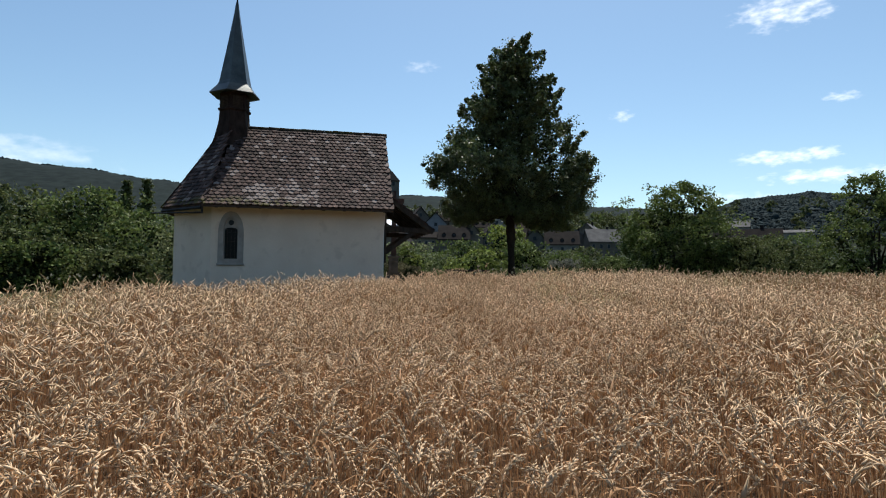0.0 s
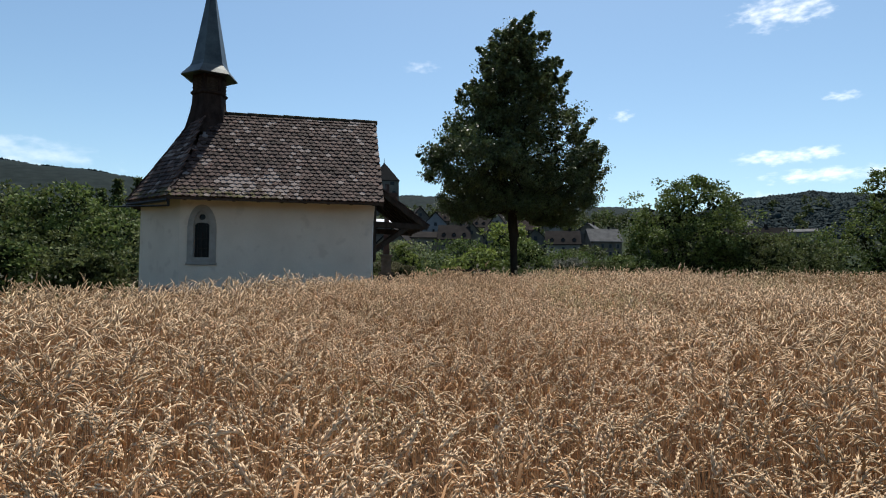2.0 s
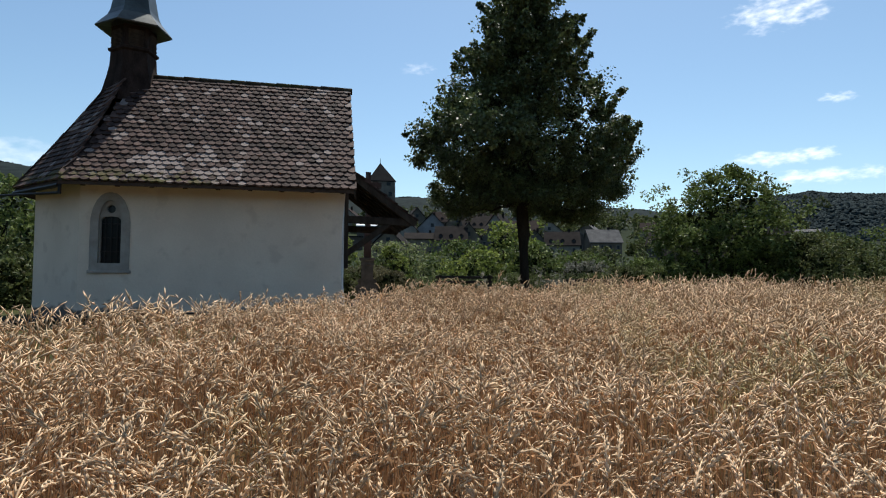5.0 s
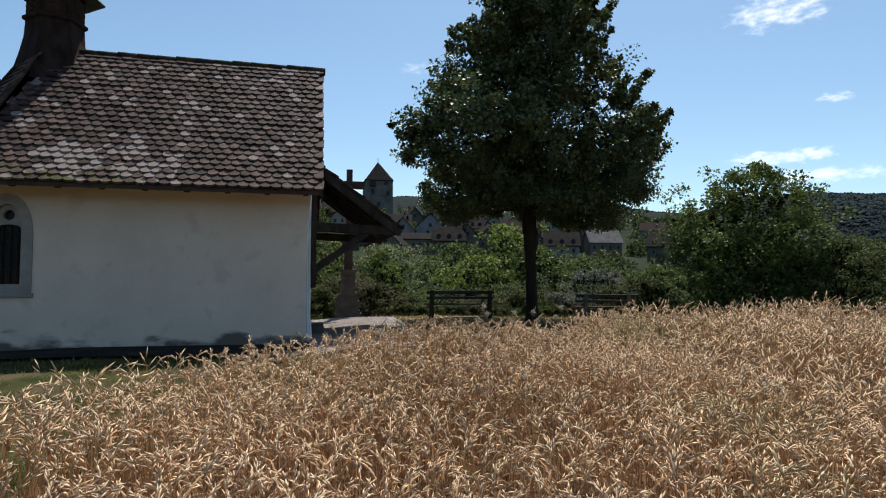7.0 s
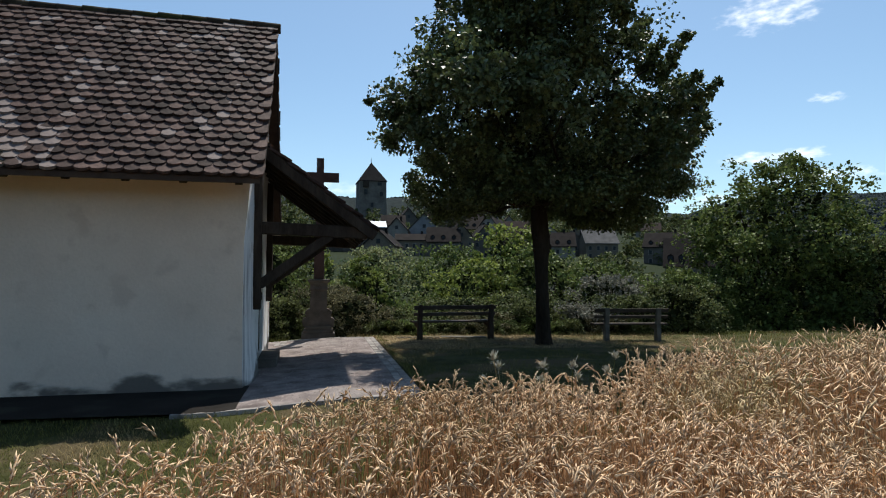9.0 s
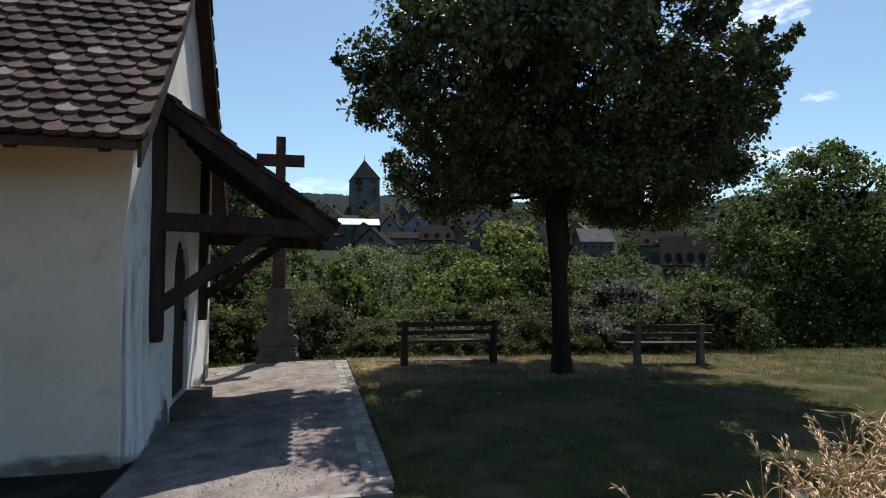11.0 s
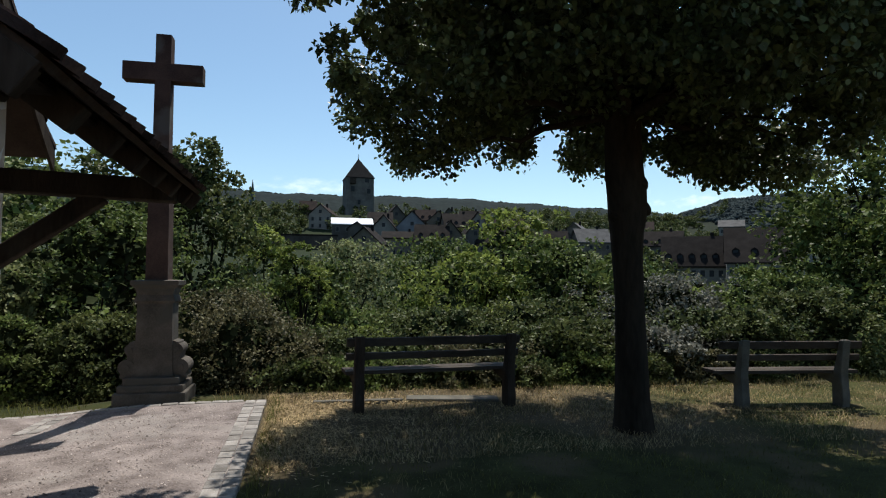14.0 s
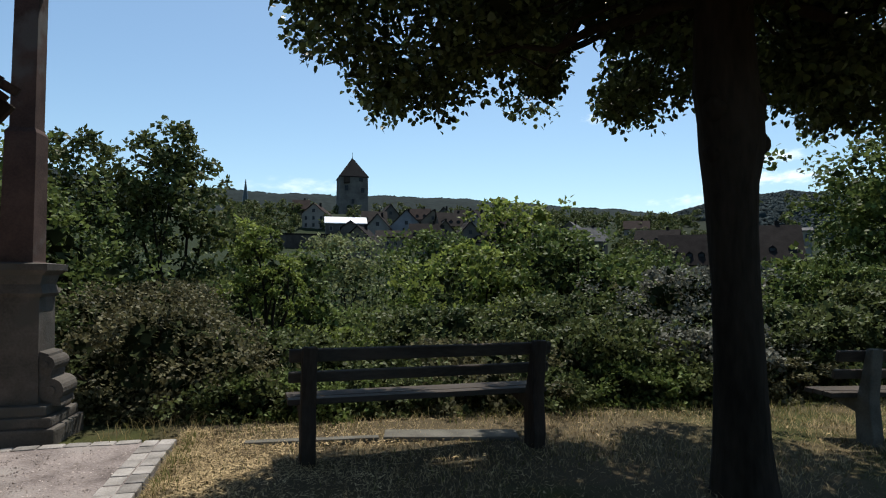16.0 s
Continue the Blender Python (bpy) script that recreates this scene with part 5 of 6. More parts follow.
def build_lime():
    r = np.random.default_rng(5)
    bx, by = 7.585, 23.33
    z0 = gz(bx, by)
    t = thing("lime_tree", bx, by, z0, "tall broadleaf tree with a dense dark green pyramidal crown", "tree")
    trunk = [(0.03, 0, -0.15, 0.24), (0.02, 0, 0.05, 0.185), (0.01, 0, 0.3, 0.158), (0.005, 0, 0.75, 0.142), (-0.01, 0, 1.25, 0.134), (-0.025, 0, 1.6, 0.138), (-0.03, 0, 1.85, 0.152), (-0.02, 0, 2.05, 0.180), (-0.03, 0, 2.25, 0.184), (-0.06, 0, 2.45, 0.186),
             (-0.07, 0, 2.8, 0.17), (-0.05, 0.0, 4.0, 0.14), (0.0, 0.05, 6.0, 0.11), (-0.05, 0.1, 8.0, 0.06), (0.0, 0.1, 9.9, 0.015)]
    zs = np.array([2.55, 2.8, 3.1, 3.5, 4.3, 4.9, 5.6, 6.3, 7.0, 7.7, 8.35, 9.1, 9.75, 10.4, 10.95])
    rs = np.array([1.2, 1.6, 2.0, 2.45, 2.85, 2.95, 2.75, 2.45, 2.10, 1.70, 1.32, 0.82, 0.42, 0.16, 0.04])
    cs, rad, limbs = [], [], []
    for i in range(58):
        a = i * 2.399 + r.normal() * 0.2
        zt = 2.85 + 7.3 * (i / 58) ** 1.15
        rr = np.interp(zt, zs, rs) * (0.80 + 0.2 * r.random())
        z_b = min(max(3.0, zt - 0.5 * rr), 10.0)
        q = np.array((math.cos(a) * rr, math.sin(a) * rr, zt))
        b = np.interp(z_b, [0, 2.8, 4, 10.4], [0.16, 0.16, 0.13, 0.02])
        limbs.append(crooked((-0.05, 0, z_b), q, b * 0.34, 0.010, 6, 0.05 * rr, r))
        for k in range(8):
            f = 0.30 + 0.62 * k / 7
            px = np.array([-0.05, 0, z_b]) * (1 - f) + q * f
            cs.append(px + r.normal(size=3) * np.array([0.34, 0.34, 0.22]))
            rad.append(0.24 + 0.20 * r.random())
        # leafy shoots that point up and out round the limb's end
        out_ = np.array((math.cos(a), math.sin(a), 0.9))
        for k in range(7):
            p0 = q * np.array([0.96, 0.96, 1]) + r.normal(size=3) * np.array([0.34, 0.34, 0.22])
            for e in (0.0, 0.14, 0.27, 0.38):
                cs.append(p0 + out_ * e * (0.3 + 0.6 * r.random()))
                rad.append(0.17 - 0.30 * e + 0.04 * r.random())
    # dense heart of the crown
    for i in range(100):
        a, zt = r.random() * 6.28, 3.0 + 6.0 * r.random() ** 1.2
        rr = np.interp(zt, zs, rs) * 0.66 * r.random() ** 0.5
        cs.append(np.array([math.cos(a) * rr, math.sin(a) * rr, zt]))
        rad.append(0.34 + 0.16 * r.random())
    # outer shoots
    for i in range(330):
        a = r.random() * 6.28
        zt = 2.5 + 7.7 * r.random() ** 1.3
        rr = np.interp(zt, zs, rs) * (0.80 + 0.20 * r.random())
        cs.append(np.array([math.cos(a) * rr, math.sin(a) * rr, zt + 0.12 * r.normal()]))
        rad.append(0.11 + 0.15 * r.random())
    # side lobes and drooping sprays
    for c, n_, sp in (((-3.0, 0.3, 4.9), 30, 0.28), ((-2.75, 0.42, 3.5), 7, 0.15), ((-2.8, 0.0, 5.3), 14, 0.26), ((2.6, -0.6, 4.3), 26, 0.30), ((2.7, -0.9, 5.2), 26, 0.28), ((2.4, -1.0, 3.6), 12, 0.26),
                      ((-1.45, 2.3, 3.0), 26, 0.22), ((-2.0, 1.9, 3.22), 20, 0.22), ((-2.4, 1.6, 3.45), 14, 0.17), ((-0.6, 2.0, 3.2), 22, 0.22), ((0.0, 2.7, 3.6), 20, 0.26), ((-1.2, 1.2, 3.3), 24, 0.3), ((0.62, 2.4, 2.95), 26, 0.15), ((0.95, 2.9, 3.5), 16, 0.22),
                      ((1.0, 0.4, 2.78), 26, 0.20), ((1.95, 1.15, 2.82), 30, 0.22), ((2.6, 0.9, 2.85), 30, 0.26), ((3.0, 0.1, 3.6), 24, 0.26), ((3.05, -0.2, 4.6), 24, 0.28), ((1.2, -1.6, 2.95), 20, 0.26), ((0.1, -1.6, 2.95), 20, 0.28), ((-0.5, 0.5, 2.95), 14, 0.2), ((-2.6, -0.6, 4.2), 20, 0.26), ((-2.4, -1.5, 5.1), 30, 0.30), ((-2.1, -0.9, 6.2), 26, 0.30), ((-2.1, -2.2, 4.9), 28, 0.34), ((-1.1, -2.7, 4.8), 26, 0.34), ((1.6, 2.8, 4.6), 28, 0.34), ((0.3, 3.0, 4.8), 28, 0.34), ((-1.2, 2.8, 4.6), 28, 0.34), ((2.5, 2.1, 4.4), 28, 0.34), ((2.0, -0.6, 3.0), 20, 0.26), ((0.5, -0.4, 3.1), 16, 0.25), ((0.2, 0.6, 3.3), 20, 0.3), ((-0.3, -0.6, 3.3), 20, 0.3), ((-1.4, -0.8, 3.2), 20, 0.3)):
        for _ in range(n_):
            cs.append(np.array(c) + r.normal(size=3) * sp)
            rad.append((0.20 + 0.14 * r.random()) * (0.55 if n_ < 9 else 1.0))
        limbs.append(crooked((-0.05, 0, 3.2), c, 0.016, 0.005, 6, 0.08, r))
    v, f = tubes([trunk], 20)
    v[:, :2] += (0.012 * np.sin(9 * np.arctan2(v[:, 1], v[:, 0]) + v[:, 2] * 2))[:, None] * v[:, :2] * 4
    o = new("trunk", np_mesh("trunk", v, f, M_BARK, smooth=True))
    o.parent = t
    for lb in limbs:
        v, f = tubes([lb], 6)
        o = new("limb", np_mesh("limb", v, f, M_BARK, smooth=True))
        o.parent = t
    cs, rad = np.array(cs), np.array(rad)
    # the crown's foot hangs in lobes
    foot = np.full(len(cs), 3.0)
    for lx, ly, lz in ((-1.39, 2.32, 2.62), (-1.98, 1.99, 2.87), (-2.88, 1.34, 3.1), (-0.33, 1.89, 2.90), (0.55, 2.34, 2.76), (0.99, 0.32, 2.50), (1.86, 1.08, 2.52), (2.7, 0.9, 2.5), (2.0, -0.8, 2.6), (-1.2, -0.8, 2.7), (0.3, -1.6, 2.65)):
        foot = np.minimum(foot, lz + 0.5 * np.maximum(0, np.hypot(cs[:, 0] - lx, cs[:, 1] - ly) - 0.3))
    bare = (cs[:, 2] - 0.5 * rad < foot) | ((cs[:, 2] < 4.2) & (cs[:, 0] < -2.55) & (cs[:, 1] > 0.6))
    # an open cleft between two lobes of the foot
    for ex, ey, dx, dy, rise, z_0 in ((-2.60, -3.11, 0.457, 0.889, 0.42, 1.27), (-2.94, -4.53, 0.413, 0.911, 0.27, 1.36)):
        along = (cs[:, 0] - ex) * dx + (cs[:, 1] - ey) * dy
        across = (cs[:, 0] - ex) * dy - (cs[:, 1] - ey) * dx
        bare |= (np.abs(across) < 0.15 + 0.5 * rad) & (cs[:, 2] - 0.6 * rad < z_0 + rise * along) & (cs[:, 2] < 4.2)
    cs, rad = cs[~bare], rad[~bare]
    # dark leaves added in the heart, with the crown's shade in their colour
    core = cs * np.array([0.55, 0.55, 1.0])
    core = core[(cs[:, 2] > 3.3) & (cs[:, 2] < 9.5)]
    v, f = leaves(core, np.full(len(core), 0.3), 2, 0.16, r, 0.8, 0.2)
    o = new("inner_crown", np_mesh("inner_crown", v, f, M_CROWN_SHADE))
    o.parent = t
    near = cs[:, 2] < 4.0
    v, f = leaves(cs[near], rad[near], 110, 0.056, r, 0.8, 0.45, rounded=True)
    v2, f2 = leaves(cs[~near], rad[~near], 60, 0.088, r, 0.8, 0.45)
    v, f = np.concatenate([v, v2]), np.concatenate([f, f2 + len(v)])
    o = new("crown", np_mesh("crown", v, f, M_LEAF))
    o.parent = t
    # rough bark knots where old limbs were cut
    for (kx, ky, kz, kr) in ((0.16, -0.05, 2.10, 0.08), (-0.10, -0.05, 2.28, 0.09), (0.10, -0.08, 2.34, 0.09), (-0.12, -0.02, 2.02, 0.06), (0.12, -0.06, 1.10, 0.045)):
        bm = bmesh.new()
        bmesh.ops.create_icosphere(bm, subdivisions=3, radius=kr)
        for vv in bm.verts:
            vv.co *= 1 + 0.22 * noise.noise(vv.co * 14)
            vv.co += Vector((kx - 0.05, ky, kz))
        part("knot", bm, M_BARK, t, smooth=True)


build_lime()


def build_shrub(name, x, y, top, rad, leaf, kind, n_clump, per, label, category, group="", airy=0.0, base=None, seed=0):
    """A shrub or small tree: stems from the ground and an uneven crown of leaf clumps."""
    r = np.random.default_rng(100 + seed)
    zb = gz(x, y) if base is None else base
    t = thing(name, x, y, zb, label, category, group)
    H = top - zb
    low = max(H * 0.05, H - 4.4 * rad)
    cs, rd, paths = [], [], []
    lobes = max(5, int(n_clump / 9))
    for i in range(lobes):
        a = i * 2.399 + r.random()
        zf = r.random() ** 0.8
        prof = math.sin(math.pi * min(1, 0.22 + 0.75 * zf)) ** 0.7
        c = np.array([math.cos(a) * rad * prof * (0.45 + 0.5 * r.random()), math.sin(a) * rad * prof * (0.45 + 0.5 * r.random()), low + (H - low) * (0.08 + 0.84 * zf)])
        p0 = (r.normal() * 0.12, r.normal() * 0.12, -0.1)
        paths.append(crooked(p0, c, 0.02 + 0.012 * H, 0.012, 5, 0.08 * rad, r))
        k = max(3, int(n_clump / lobes))
        sp = rad * (0.30 - 0.08 * airy)
        for _ in range(k):
            cs.append(c + r.normal(size=3) * np.array([sp, sp, sp * 0.8]))
            rd.append(rad * (0.12 + 0.10 * r.random()) * (1 - 0.2 * airy))
    # low skirts that reach the ground
    for i in range(int(n_clump * 0.35)):
        a, q = r.random() * 6.28, rad * (0.55 + 0.35 * r.random())
        cs.append(np.array([math.cos(a) * q, math.sin(a) * q, max(low, 0) + H * 0.22 * r.random()]))
        rd.append(rad * (0.14 + 0.10 * r.random()))
    # shoots at the outline
    for i in range(int(n_clump * 0.45)):
        a = r.random() * 6.28
        zf = r.random() ** 0.55
        prof = math.sin(math.pi * min(0.98, 0.25 + 0.72 * zf)) ** 0.6
        rr = rad * prof * (0.86 + 0.22 * r.random())
        cs.append(np.array([math.cos(a) * rr, math.sin(a) * rr, low + (H - low) * (0.05 + 0.93 * zf)]))
        rd.append(rad * (0.07 + 0.07 * r.random()))
    cs, rd = np.array(cs), np.array(rd)
    cs[:, 2] = np.minimum(cs[:, 2], H - rd * 0.5)
    for p in paths[:10]:
        v, f = tubes([p], 5)
        o = new("stem", np_mesh("stem", v, f, M_BARK, smooth=True))
        o.parent = t
    # sparse dark leaves in the heart, coloured as the crown's inner shade
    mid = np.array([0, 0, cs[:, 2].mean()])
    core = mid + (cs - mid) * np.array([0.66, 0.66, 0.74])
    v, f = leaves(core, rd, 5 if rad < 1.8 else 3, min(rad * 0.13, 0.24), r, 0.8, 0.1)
    o = new("inner_crown", np_mesh("inner_crown", v, f, M_CROWN_SHADE))
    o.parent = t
    fine = y < 33
    v, f = leaves(cs, rd, int(per * (0.40 if x < -4 else 0.95 if fine else 0.55)), leaf * (1.65 if x < -4 else 1.0 if fine else 1.45), r, 0.7, 0.1)
    o = new("crown", np_mesh("crown", v, f, M_SHRUB[kind]))
    o.parent = t


HEDGE = "shrubs on the slope"
SHRUBS = [  # x, y, top, radius, leaf, kind, clumps, leaves per clump, airy
    (1.9, 27.3, 0.85, 0.95, 0.05, 1, 80, 60, 0), (0.6, 27.0, 0.9, 0.95, 0.05, 0, 80, 60, 0), (-0.9, 26.9, 1.1, 1.0, 0.05, 1, 80, 60, 0),
    (3.75, 27.1, 0.95, 1.05, 0.045, 5, 100, 70, 0), (4.6, 26.3, 0.30, 0.60, 0.045, 1, 60, 55, 0), (5.3, 26.2, 0.32, 0.55, 0.045, 0, 60, 55, 0), (6.0, 26.2, 0.28, 0.55, 0.045, 1, 60, 55, 0), (6.8, 26.2, 0.34, 0.60, 0.045, 5, 60, 55, 0), (7.5, 26.2, 0.28, 0.55, 0.045, 1, 60, 55, 0), (8.6, 26.2, 0.32, 0.60, 0.045, 0, 60, 55, 0), (9.4, 26.2, 0.30, 0.55, 0.045, 1, 60, 55, 0), (10.3, 26.2, 0.34, 0.60, 0.045, 5, 60, 55, 0), (11.2, 26.3, 0.38, 0.60, 0.045, 1, 60, 55, 0),
    (4.55, 31.6, 2.15, 0.75, 0.06, 2, 60, 60, 1), (4.75, 34.0, 1.9, 1.3, 0.08, 0, 80, 60, 0),
    (3.1, 29.2, 1.15, 1.55, 0.05, 5, 120, 70, 0), (1.0, 29.8, 2.7, 1.7, 0.08, 0, 110, 60, 0), (-1.4, 29.5, 3.3, 1.9, 0.09, 4, 110, 60, 0),
    (4.9, 28.0, 0.55, 1.0, 0.06, 1, 80, 60, 0), (6.1, 27.4, 0.35, 0.95, 0.06, 1, 70, 60, 0), (7.3, 27.2, 0.45, 1.0, 0.06, 5, 80, 60, 0),
    (8.7, 27.0, 0.75, 1.0, 0.06, 1, 80, 60, 0), (10.0, 26.9, 0.65, 1.0, 0.06, 3, 80, 60, 0), (11.5, 26.8, 0.9, 1.1, 0.06, 1, 80, 60, 0), (13.3, 27.0, 1.2, 1.2, 0.07, 1, 80, 60, 0),
    (5.4, 31.5, 0.3, 1.6, 0.08, 2, 80, 55, 0), (7.8, 31.0, 0.7, 1.5, 0.08, 1, 80, 55, 0), (10.3, 31.5, 0.9, 1.6, 0.08, 1, 80, 55, 0),
    (12.8, 36.5, 2.7, 2.1, 0.10, 0, 110, 60, 0), (10.2, 37.5, 2.2, 2.0, 0.10, 2, 100, 60, 0), (16.0, 38.5, 1.3, 2.0, 0.10, 5, 80, 55, 0), (13.7, 32.3, 1.5, 1.7, 0.08, 3, 100, 60, 0),
    (13.4, 42.3, 4.4, 2.2, 0.12, 2, 130, 60, 0), (11.6, 47.0, 3.4, 2.9, 0.12, 0, 120, 60, 0), (8.0, 56.0, 3.5, 4.2, 0.15, 4, 150, 60, 0), (15.5, 47.0, 2.8, 2.6, 0.12, 1, 100, 60, 0),
    (2.75, 51.0, 4.2, 2.0, 0.13, 2, 90, 55, 1), (4.6, 46.0, 0.6, 2.3, 0.11, 2, 90, 60, 0), (1.6, 45.0, 1.2, 2.4, 0.11, 1, 90, 60, 0),
    (17.4, 33.0, 1.7, 1.8, 0.09, 0, 110, 60, 0), (22.6, 29.0, 2.8, 2.1, 0.09, 1, 110, 60, 0), (15.6, 29.6, 1.5, 1.4, 0.08, 0, 90, 60, 0), (26.0, 29.5, 2.0, 2.0, 0.09, 1, 80, 60, 0), (25.4, 34.0, 2.6, 2.2, 0.10, 1, 90, 60, 0), (29.0, 41.0, 3.2, 2.8, 0.12, 0, 90, 60, 0), (21.4, 46.0, 3.0, 2.4, 0.12, 1, 90, 60, 0), (18.2, 41.5, 2.6, 2.0, 0.11, 0, 90, 60, 0), (35.0, 42.0, 4.0, 2.8, 0.12, 1, 90, 60, 0), (40.0, 44.5, 4.3, 3.0, 0.13, 0, 90, 60, 0), (33.5, 35.5, 2.9, 2.3, 0.11, 1, 90, 60, 0),
    (19.5, 39.0, 1.0, 2.6, 0.11, 2, 90, 60, 0), (22.0, 45.0, 1.6, 3.0, 0.12, 0, 90, 60, 0), (24.0, 57.0, 3.2, 3.6, 0.14, 4, 100, 60, 0), (6.6, 39.0, 0.2, 2.2, 0.10, 0, 90, 60, 0),
    (-9.4, 35.0, 3.9, 2.6, 0.11, 0, 120, 60, 0), (-6.4, 32.0, 3.0, 2.0, 0.10, 4, 100, 60, 0), (-12.2, 33.0, 2.4, 2.3, 0.10, 1, 100, 60, 0), (-16.0, 33.0, 2.8, 2.6, 0.11, 1, 100, 60, 0),
    (-4.5, 30.0, 2.0, 1.5, 0.08, 1, 80, 60, 0), (-20.0, 34.0, 3.4, 2.8, 0.11, 0, 100, 60, 0), (-9.0, 29.0, 0.9, 1.6, 0.08, 5, 80, 60, 0), (-13.5, 29.5, 1.0, 1.8, 0.08, 1, 80, 60, 0),
    (-18.0, 29.5, 1.4, 2.0, 0.09, 0, 80, 60, 0), (-8.2, 25.5, 1.4, 1.5, 0.08, 1, 90, 60, 0), (-11.0, 25.0, 1.6, 1.7, 0.08, 0, 90, 60, 0), (-14.0, 24.5, 1.7, 1.8, 0.09, 1, 90, 60, 0), (-17.5, 23.5, 1.9, 2.0, 0.09, 0, 90, 60, 0), (-21.5, 23.0, 2.0, 2.2, 0.09, 1, 90, 60, 0), (-23.0, 31.0, 2.4, 2.4, 0.10, 1, 80, 60, 0),
]
KIND_LABEL = ["mid-green broadleaf shrub on the valley slope", "dark green dense shrub on the valley slope", "fresh light-green shrub on the valley slope",
              "silvery grey-green shrub on the valley slope", "pale green shrub with flat layered sprays", "olive-green small-leaved shrub on the valley slope"]
for i, (x, y, top, rad, leaf, kind, nc, per, airy) in enumerate(SHRUBS):
    build_shrub("shrub", x, y, top, rad, leaf, kind, nc, per, KIND_LABEL[kind], "shrub", HEDGE, airy, seed=i)
TREES = [
    (0.0, 47.5, 7.7, 3.0, 0.15, 1, 190, 55, 1, "slender tree with open airy dark green crown"), (-2.9, 46.0, 6.8, 2.6, 0.14, 1, 130, 55, 0, "leafy dark green tree on the valley slope"),
    (-6.0, 44.0, 6.4, 3.0, 0.14, 0, 130, 55, 0, "leafy mid-green tree on the valley slope"), (19.7, 30.3, 5.9, 2.85, 0.125, 0, 250, 75, 0, "round bushy green tree at the crop's far edge"),
    (29.6, 27.0, 6.5, 2.5, 0.12, 0, 150, 60, 0, "spreading green tree at the crop's far edge"), (28.8, 34.0, 3.0, 2.2, 0.12, 1, 110, 60, 0, "smaller dark green tree at the crop's far edge"),
    (-13.3, 38.0, 5.3, 3.0, 0.13, 0, 140, 60, 0, "leafy mid-green tree on the valley slope"), (-17.4, 38.5, 5.5, 3.2, 0.13, 1, 140, 60, 0, "leafy dark green tree on the valley slope"),
    (-20.0, 49.0, 6.0, 4.0, 0.15, 0, 140, 60, 0, "leafy mid-green tree on the valley slope"), (-14.5, 48.0, 5.0, 3.6, 0.15, 4, 140, 60, 0, "pale green tree on the valley slope"),
    (-23.5, 40.0, 5.6, 3.4, 0.14, 1, 140, 60, 0, "leafy dark green tree on the valley slope"),
]
for i, (x, y, top, rad, leaf, kind, nc, per, airy, lab) in enumerate(TREES):
    build_shrub("tree", x, y, top, rad, leaf, kind, nc, per, lab, "tree", "trees on the slope", airy, seed=60 + i)


def build_conifer(x, y, top, h, rad, seed):
    r = np.random.default_rng(seed)
    t = thing("conifer", x, y, top - h, "tall dark spruce standing in the valley", "tree", "valley spruces")
    v, f = tubes([[(0, 0, -3, 0.3), (0, 0, h, 0.03)]], 7)
    o = new("trunk", np_mesh("trunk", v, f, M_BARK))
    o.parent = t
    cs, rd = [], []
    for k in range(26):
        z = h * (0.12 + 0.86 * k / 25)
        rr = rad * (1 - k / 26) + 0.15
        for a in np.arange(7) * 0.9 + k:
            for q in (0.45, 0.85):
                cs.append((math.cos(a) * rr * q, math.sin(a) * rr * q, z - 0.3 * q * rr))
                rd.append(0.35 + 0.22 * rr)
    v, f = leaves(np.array(cs), np.array(rd), 14, 0.34, r, 0.5, 0.5)
    o = new("crown", np_mesh("crown", v, f, M_SHRUB[1]))
    o.parent = t


for i, (x, y, top, h, rad) in enumerate(((-27.0, 86, 11.4, 18, 2.4), (-24.8, 85, 12.6, 19, 2.6), (-22.6, 86, 13.0, 19, 2.6), (-29.5, 88, 11.0, 18, 2.5))):
    build_conifer(x, y, top, h, rad, 300 + i)

# ---- weeds at the crop's edge ----
M_UMBEL = mat("white_umbel", (0.27, 0.26, 0.20), (0.42, 0.41, 0.34), 20, 0.8, 0, 90, trans=0.2)


def build_umbel(x, y, h, seed):
    r = np.random.default_rng(seed)
    t = thing("wild_carrot", x, y, gz(x, y), "white-flowered wild umbel weed at the crop's edge", "weed", "umbel weeds")
    heads, paths = [], []
    for k in range(3):
        a = r.random() * 6.28
        hh = h * (0.75 + 0.3 * r.random())
        q = np.array([math.cos(a) * 0.16 * r.random() * 1.6, math.sin(a) * 0.16 * r.random() * 1.6, hh])
        paths.append(crooked((0, 0, -0.03), q, 0.005, 0.003, 4, 0.02, r))
        heads.append(q)
    for p in paths:
        v, f = tubes([p], 4)
        o = new("stalk", np_mesh("stalk", v, f, M_GRASS))
        o.parent = t
    for q in heads:
        n = 80
        p = q + r.normal(size=(n, 3)) * np.array([0.022, 0.022, 0.022])
        side = np.cross(p - q, [0, 0, 1.0])
        side = side / (np.linalg.norm(side, axis=1)[:, None] + 1e-6) * 0.005
        v = np.concatenate([[q - np.array([0, 0, 0.03])], p - side, p + side])
        f = np.stack([np.zeros(n, int), 1 + np.arange(n), 1 + n + np.arange(n)], -1)
        o = new("flower_head", np_mesh("flower_head", v, f, M_UMBEL))
        o.parent = t


for i, (x, y, h) in enumerate(((4.24, 15.72, 1.0), (4.64, 15.64, 1.0), (5.0, 15.7, 1.0), (-7.8, 20.0, 0.75), (-8.6, 20.6, 0.7), (-7.2, 20.6, 0.65))):
    build_umbel(x, y, h, 500 + i)


# ---- loose grit on the forecourt ----


